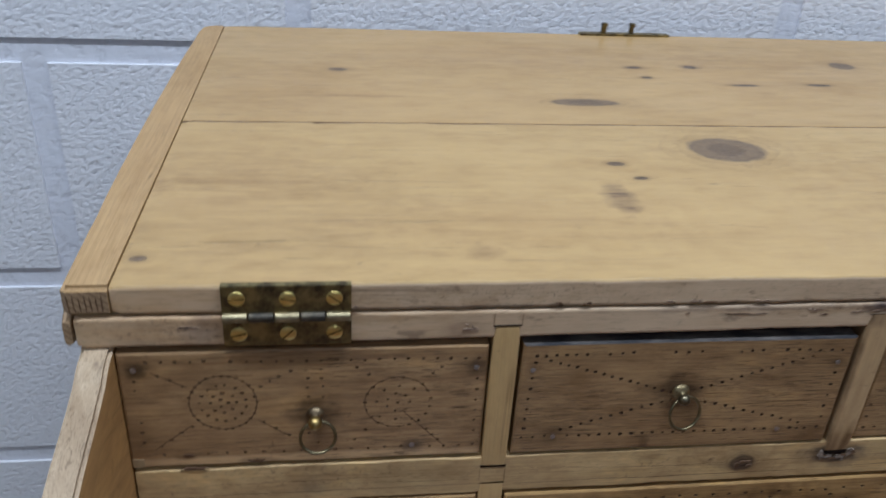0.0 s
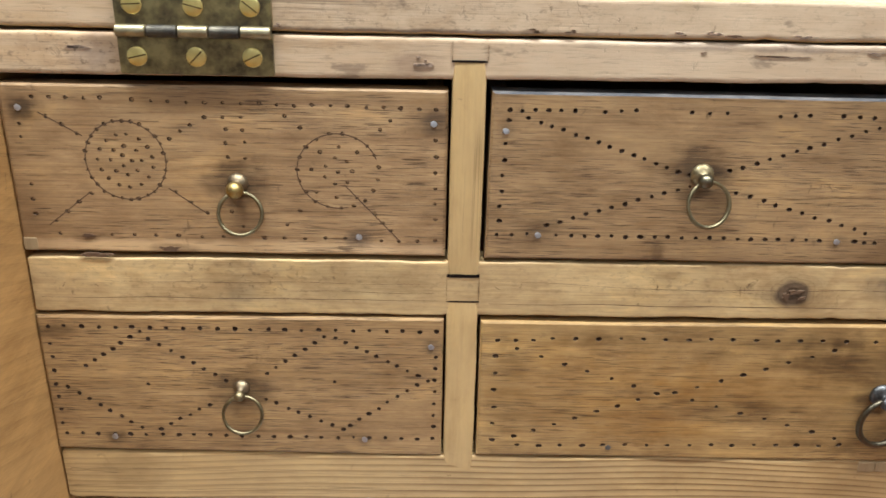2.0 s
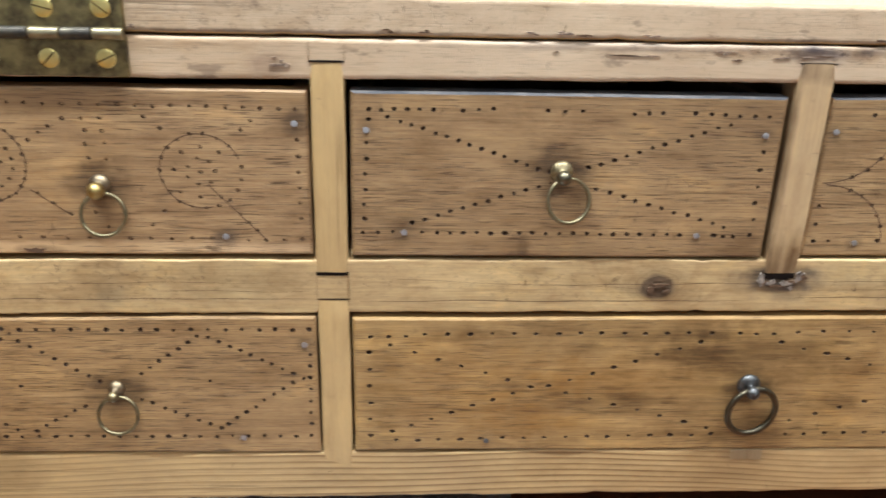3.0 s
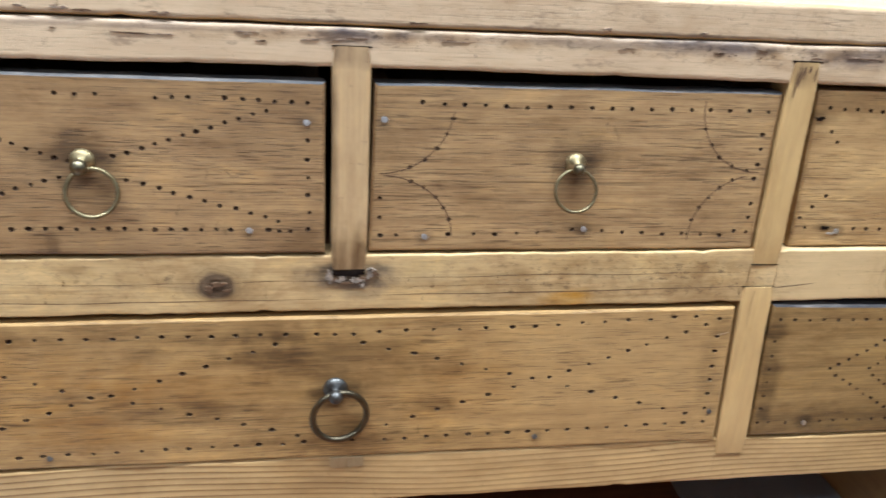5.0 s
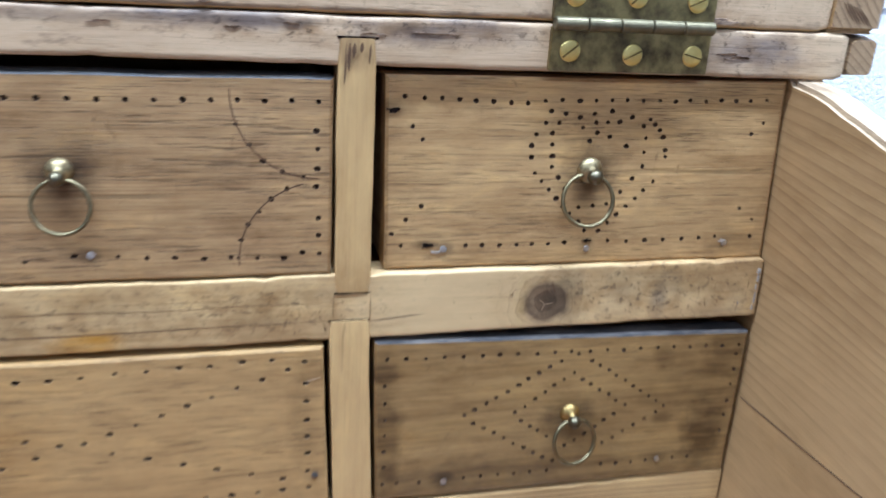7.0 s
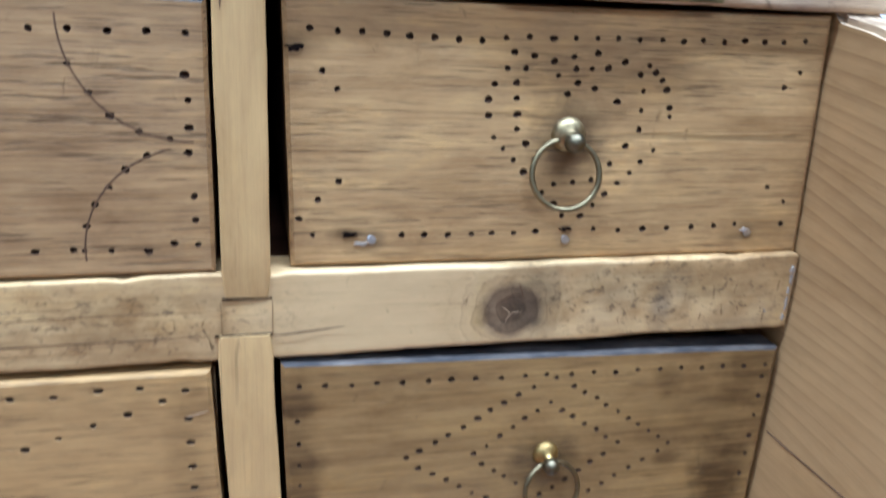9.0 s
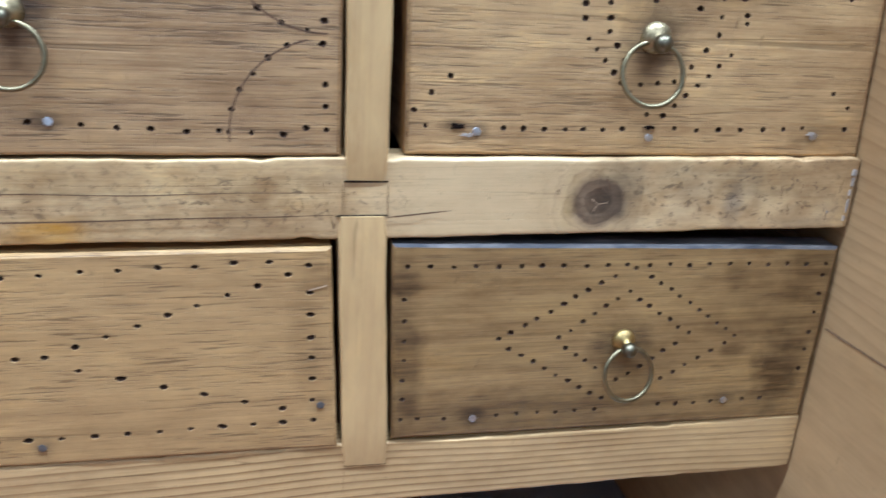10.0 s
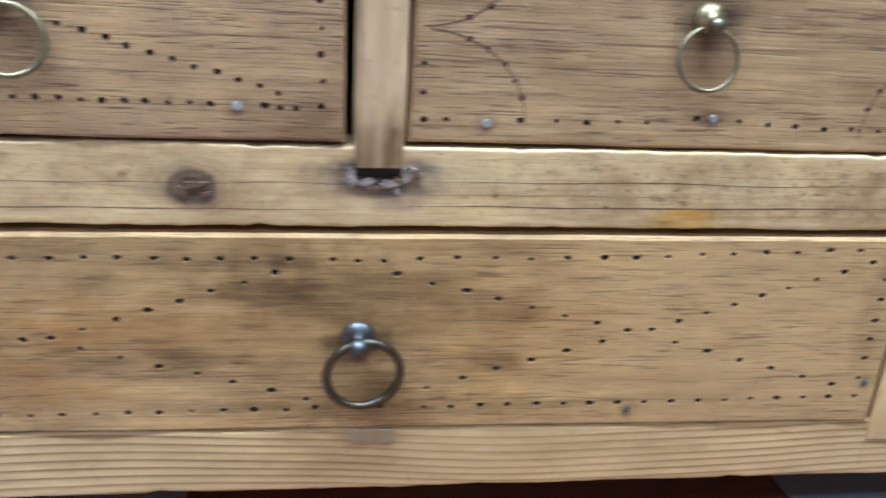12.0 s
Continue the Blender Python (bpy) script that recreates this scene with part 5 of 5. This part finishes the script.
# two diamonds side by side
dots = (run((-84, -122.9), (62.9, -123.1), 24) + run((-84.2, -130.4), (-84.3, -165.6), 7) + run((62.6, -133.8), (62, -165.3), 7) + run((-83.7, -170.6), (61.9, -171.2), 24)
        + run((-71.8, -139.8), (-49.6, -124.6), 7) + run((-46.7, -127.8), (-18.5, -145.6), 8) + run((-80.1, -149.2), (-53.6, -167.7), 8) + run((-46, -168.1), (-25.8, -156.5), 6)
        + run((-2.6, -142.1), (20, -126), 7) + run((24.3, -126.1), (59.9, -144.4), 10) + run((-3.7, -153.6), (26.2, -167.5), 8) + run((29.2, -165.3), (55.4, -146.5), 8)
        + [(-48.9, -147.7), (23.3, -145.7)])
drawer(4, ((-87.7, -118.7), (65.4, -117.6), (65.5, -179.2), (-87.7, -178.0)), -0.8, dots, NAILS[4],
       dict(x=-12.6, z=-149.2, ring=(-12.2, -158.8), big=7.5, tube=0.7, plate=3.3, ball=2.1, **DULL), "brown pine drawer front punched with two diamonds, brass ring pull")

# the wide drawer with two long crosses
dots = (run((86.3, -126.3), (99.8, -126.1), 3) + run((107.1, -125), (219.5, -124.7), 14) + run((231.1, -124.8), (244.8, -125), 3) + run((254.2, -124.2), (305.7, -123.6), 6)
        + run((314.5, -123.3), (380.9, -120.5), 8) + [(391.2, -121.6)] + run((85.4, -133), (86, -171.1), 6) + run((391.4, -129.8), (392.2, -170.1), 7)
        + run((93.8, -129.7), (149.5, -148.9), 7) + run((163.7, -151.7), (223.8, -168.5), 7) + run((94.3, -169.3), (142.6, -151.6), 7) + run((156.9, -148.4), (216.1, -128.5), 8)
        + run((96, -173.8), (217.8, -172), 15) + run((226, -171.6), (245, -171.8), 2) + run((257.3, -172), (392.2, -170.1), 17)
        + run((248.3, -129), (315.5, -146.5), 8) + run((330.5, -150.3), (383.8, -165.9), 6) + [(226, -167.9)] + run((258.2, -165.1), (308.4, -150.1), 6) + run((322.9, -146), (385.3, -124.6), 9))
drawer(5, ((79.4, -118.3), (396.9, -116.9), (399.2, -179.6), (79.6, -178.6)), -0.8, dots, NAILS[5],
       dict(x=238.2, z=-148.6, ring=(239.8, -158.4), big=10.4, tube=1.25, plate=4.7, ball=2.7, lean=-0.02, m_plate=m_steel, m_ball=m_steel, m_ring=m_ring_dark),
       "wide honey-brown pine drawer punched with two crosses, dark ring pull")

# two nested diamonds
dots = (run((417.9, -123.1), (548.7, -125.1), 21) + [(485.7, -125.1)] + run((417.7, -133), (417.9, -171.8), 7) + run((548.8, -128.8), (548.2, -161.5), 6)
        + run((423, -172), (431.2, -172.5), 2) + run((447.3, -172.4), (479, -172.7), 6) + run((500.3, -172.2), (518.6, -172.2), 4) + run((530, -172.1), (536, -172.1), 2)
        + run((445.9, -146.5), (479.6, -127.4), 10) + run((491.3, -127.8), (522.6, -148.7), 10) + run((519.3, -151.4), (499.4, -162.9), 6) + run((449.2, -149.8), (480.9, -168.8), 9)
        + run((464.5, -147), (481.6, -134.7), 6) + run((485.2, -132.7), (506.4, -147.3), 7) + run((502.7, -150.6), (484.7, -162.5), 6) + run((467, -150.7), (477.1, -157.6), 4))
drawer(6, ((413.5, -116.2), (552.2, -119.8), (552.4, -179.8), (415.4, -178.6)), -0.6, dots, NAILS[6],
       dict(x=485.2, z=-149.2, ring=(486.8, -158.6), big=8.2, tube=0.7, plate=3.7, ball=2.3, m_plate=m_gold, m_ball=m_ball_dull, m_ring=m_ring_brass),
       "brown stained pine drawer front punched with nested diamonds, brass ring pull")

fronts = [ob for ob in bpy.data.objects if ob.name.startswith("drawer") and ob.parent is None]
fronts.sort(key=lambda ob: (-round(ob.location.z, 2), ob.location.x))
gouge(fronts[0], -35, -91.0, 4.5, 1.0, 0.3, 3.0, m_scribe)
gouge(fronts[0], -64, -86.6, 2.8, 0.9, 0.3, 5.0, m_scribe)
gouge(fronts[3], 417.6, -40.6, 2.2, 0.9, 2.5, 6.5)
gouge(fronts[3], 430.3, -84.2, 2.1, 1.0, 2.5, 7.5)
gouge(fronts[3], 485.0, -83.9, 1.7, 0.7, 2.5, 9.5)
# dark runs down the top of a divider, a pale splinter, pale dust caught beside the rail's end
for x, z0, z1, w in ((402.6, -21.5, -33.0, 0.3), (403.6, -21.0, -29.0, 0.45), (405.0, -21.0, -25.5, 0.5), (409.6, -21.2, -27.0, 0.3), (407.2, -20.8, -23.8, 0.6)):
    sliver(desk, (x, z0), (x - 0.3, z1), w, -0.95, m_scribe, "stain_run")
sliver(fronts[5], (390.5, -129.2), (396.2, -127.6), 0.22, -0.85, m_top, "splinter")
dust_b = Mat("pale_dust", rough=0.9)
dust_b.color(dust_b.mix((0.22, 0.185, 0.15), (0.46, 0.41, 0.36), dust_b.noise(dust_b.co, 500, 3)))
m_dust = dust_b.m
for x, z, w, h in ((551.6, -96.4, 0.7, 1.0), (551.7, -99.2, 0.35, 1.6), (551.5, -102.6, 0.3, 1.0), (551.7, -106.4, 0.3, 1.9), (551.4, -110.4, 0.4, 0.8), (545.2, -108.4, 0.35, 0.7)):
    gouge(desk, x, z, w, h, -0.35, x + z, m_dust)
gouge(fronts[3], 433.4, -86.6, 1.9, 0.7, 2.5, 12.5, m_dust)
gouge(fronts[3], 536.0, -85.2, 1.5, 0.6, 2.5, 13.5, m_dust)
plank("corner_plug", (-87.4, 0.0, -92.4), (-82.6, 3.0, -87.6), m_patch, fronts[0], "small greyish wood plug let into the corner", bevel=0.2, rough=0.1, step=1.5, seed=4.0)

# ---------------------------------------------------------------- grey paper in the well
for x0, x1, y0, y1, seed in ((452.0, 556.0, -150.0, 225.0, 1), (-84.0, 163.0, -180.0, 215.0, 2)):
    bm = bmesh.new()
    nx, ny = 14, 26
    grid = []
    for a in range(nx + 1):
        col = []
        for b in range(ny + 1):
            x, y = x0 + (x1 - x0) * a / nx, y0 + (y1 - y0) * b / ny
            if a == 0 or a == nx:
                x += noise.noise(Vector((y * 0.03, seed, a))) * 4
            col.append(bm.verts.new(at(x, y, -297.3 + 0.5 * noise.noise(Vector((x * 0.03, y * 0.03, seed))))))
        grid.append(col)
    for a in range(nx):
        for b in range(ny):
            bm.faces.new((grid[a][b], grid[a + 1][b], grid[a + 1][b + 1], grid[a][b + 1]))
    low = bmesh.ops.extrude_face_region(bm, geom=bm.faces[:])
    for v in (g for g in low["geom"] if isinstance(g, bmesh.types.BMVert)):
        v.co.z += 0.0004
    bmesh.ops.recalc_face_normals(bm, faces=bm.faces)
    tagged(part("lining_paper", bm, m_paper), "torn grey lining paper lying on the bottom of the desk", "paper")

# ---------------------------------------------------------------- painted blocks of the wall
bm = box_bm(-0.22, 0.22, 0.0, 0.05, -0.1075, 0.1075)
bmesh.ops.bevel(bm, geom=[e for e in bm.edges if all(abs(v.co.y) < 1e-6 for v in e.verts)], offset=0.006, segments=3, affect="EDGES")
block_mesh = bpy.data.meshes.new("block")
bm.to_mesh(block_mesh)
bm.free()
block_mesh.materials.append(m_block)
first = Z - 0.038 - 0.225 * 4
row = 0
z = first
while z - 0.225 > -0.15:
    z -= 0.225
while z + 0.1125 < TOP:
    mid = z + 0.1125
    if mid - 0.1075 > 0:
        odd = round((z - (Z - 0.038)) / 0.225) % 2
        x = 0.42 + 0.225 - 0.45 * 6 if odd == 0 else 0.42 + 0.225 * 2 - 0.45 * 6
        while x < X1 - 0.22:
            if x > X0 + 0.22:
                ob = new("block", block_mesh)
                ob.parent = wall
                ob.location = (x, Y1, mid)
            x += 0.45
    z += 0.225
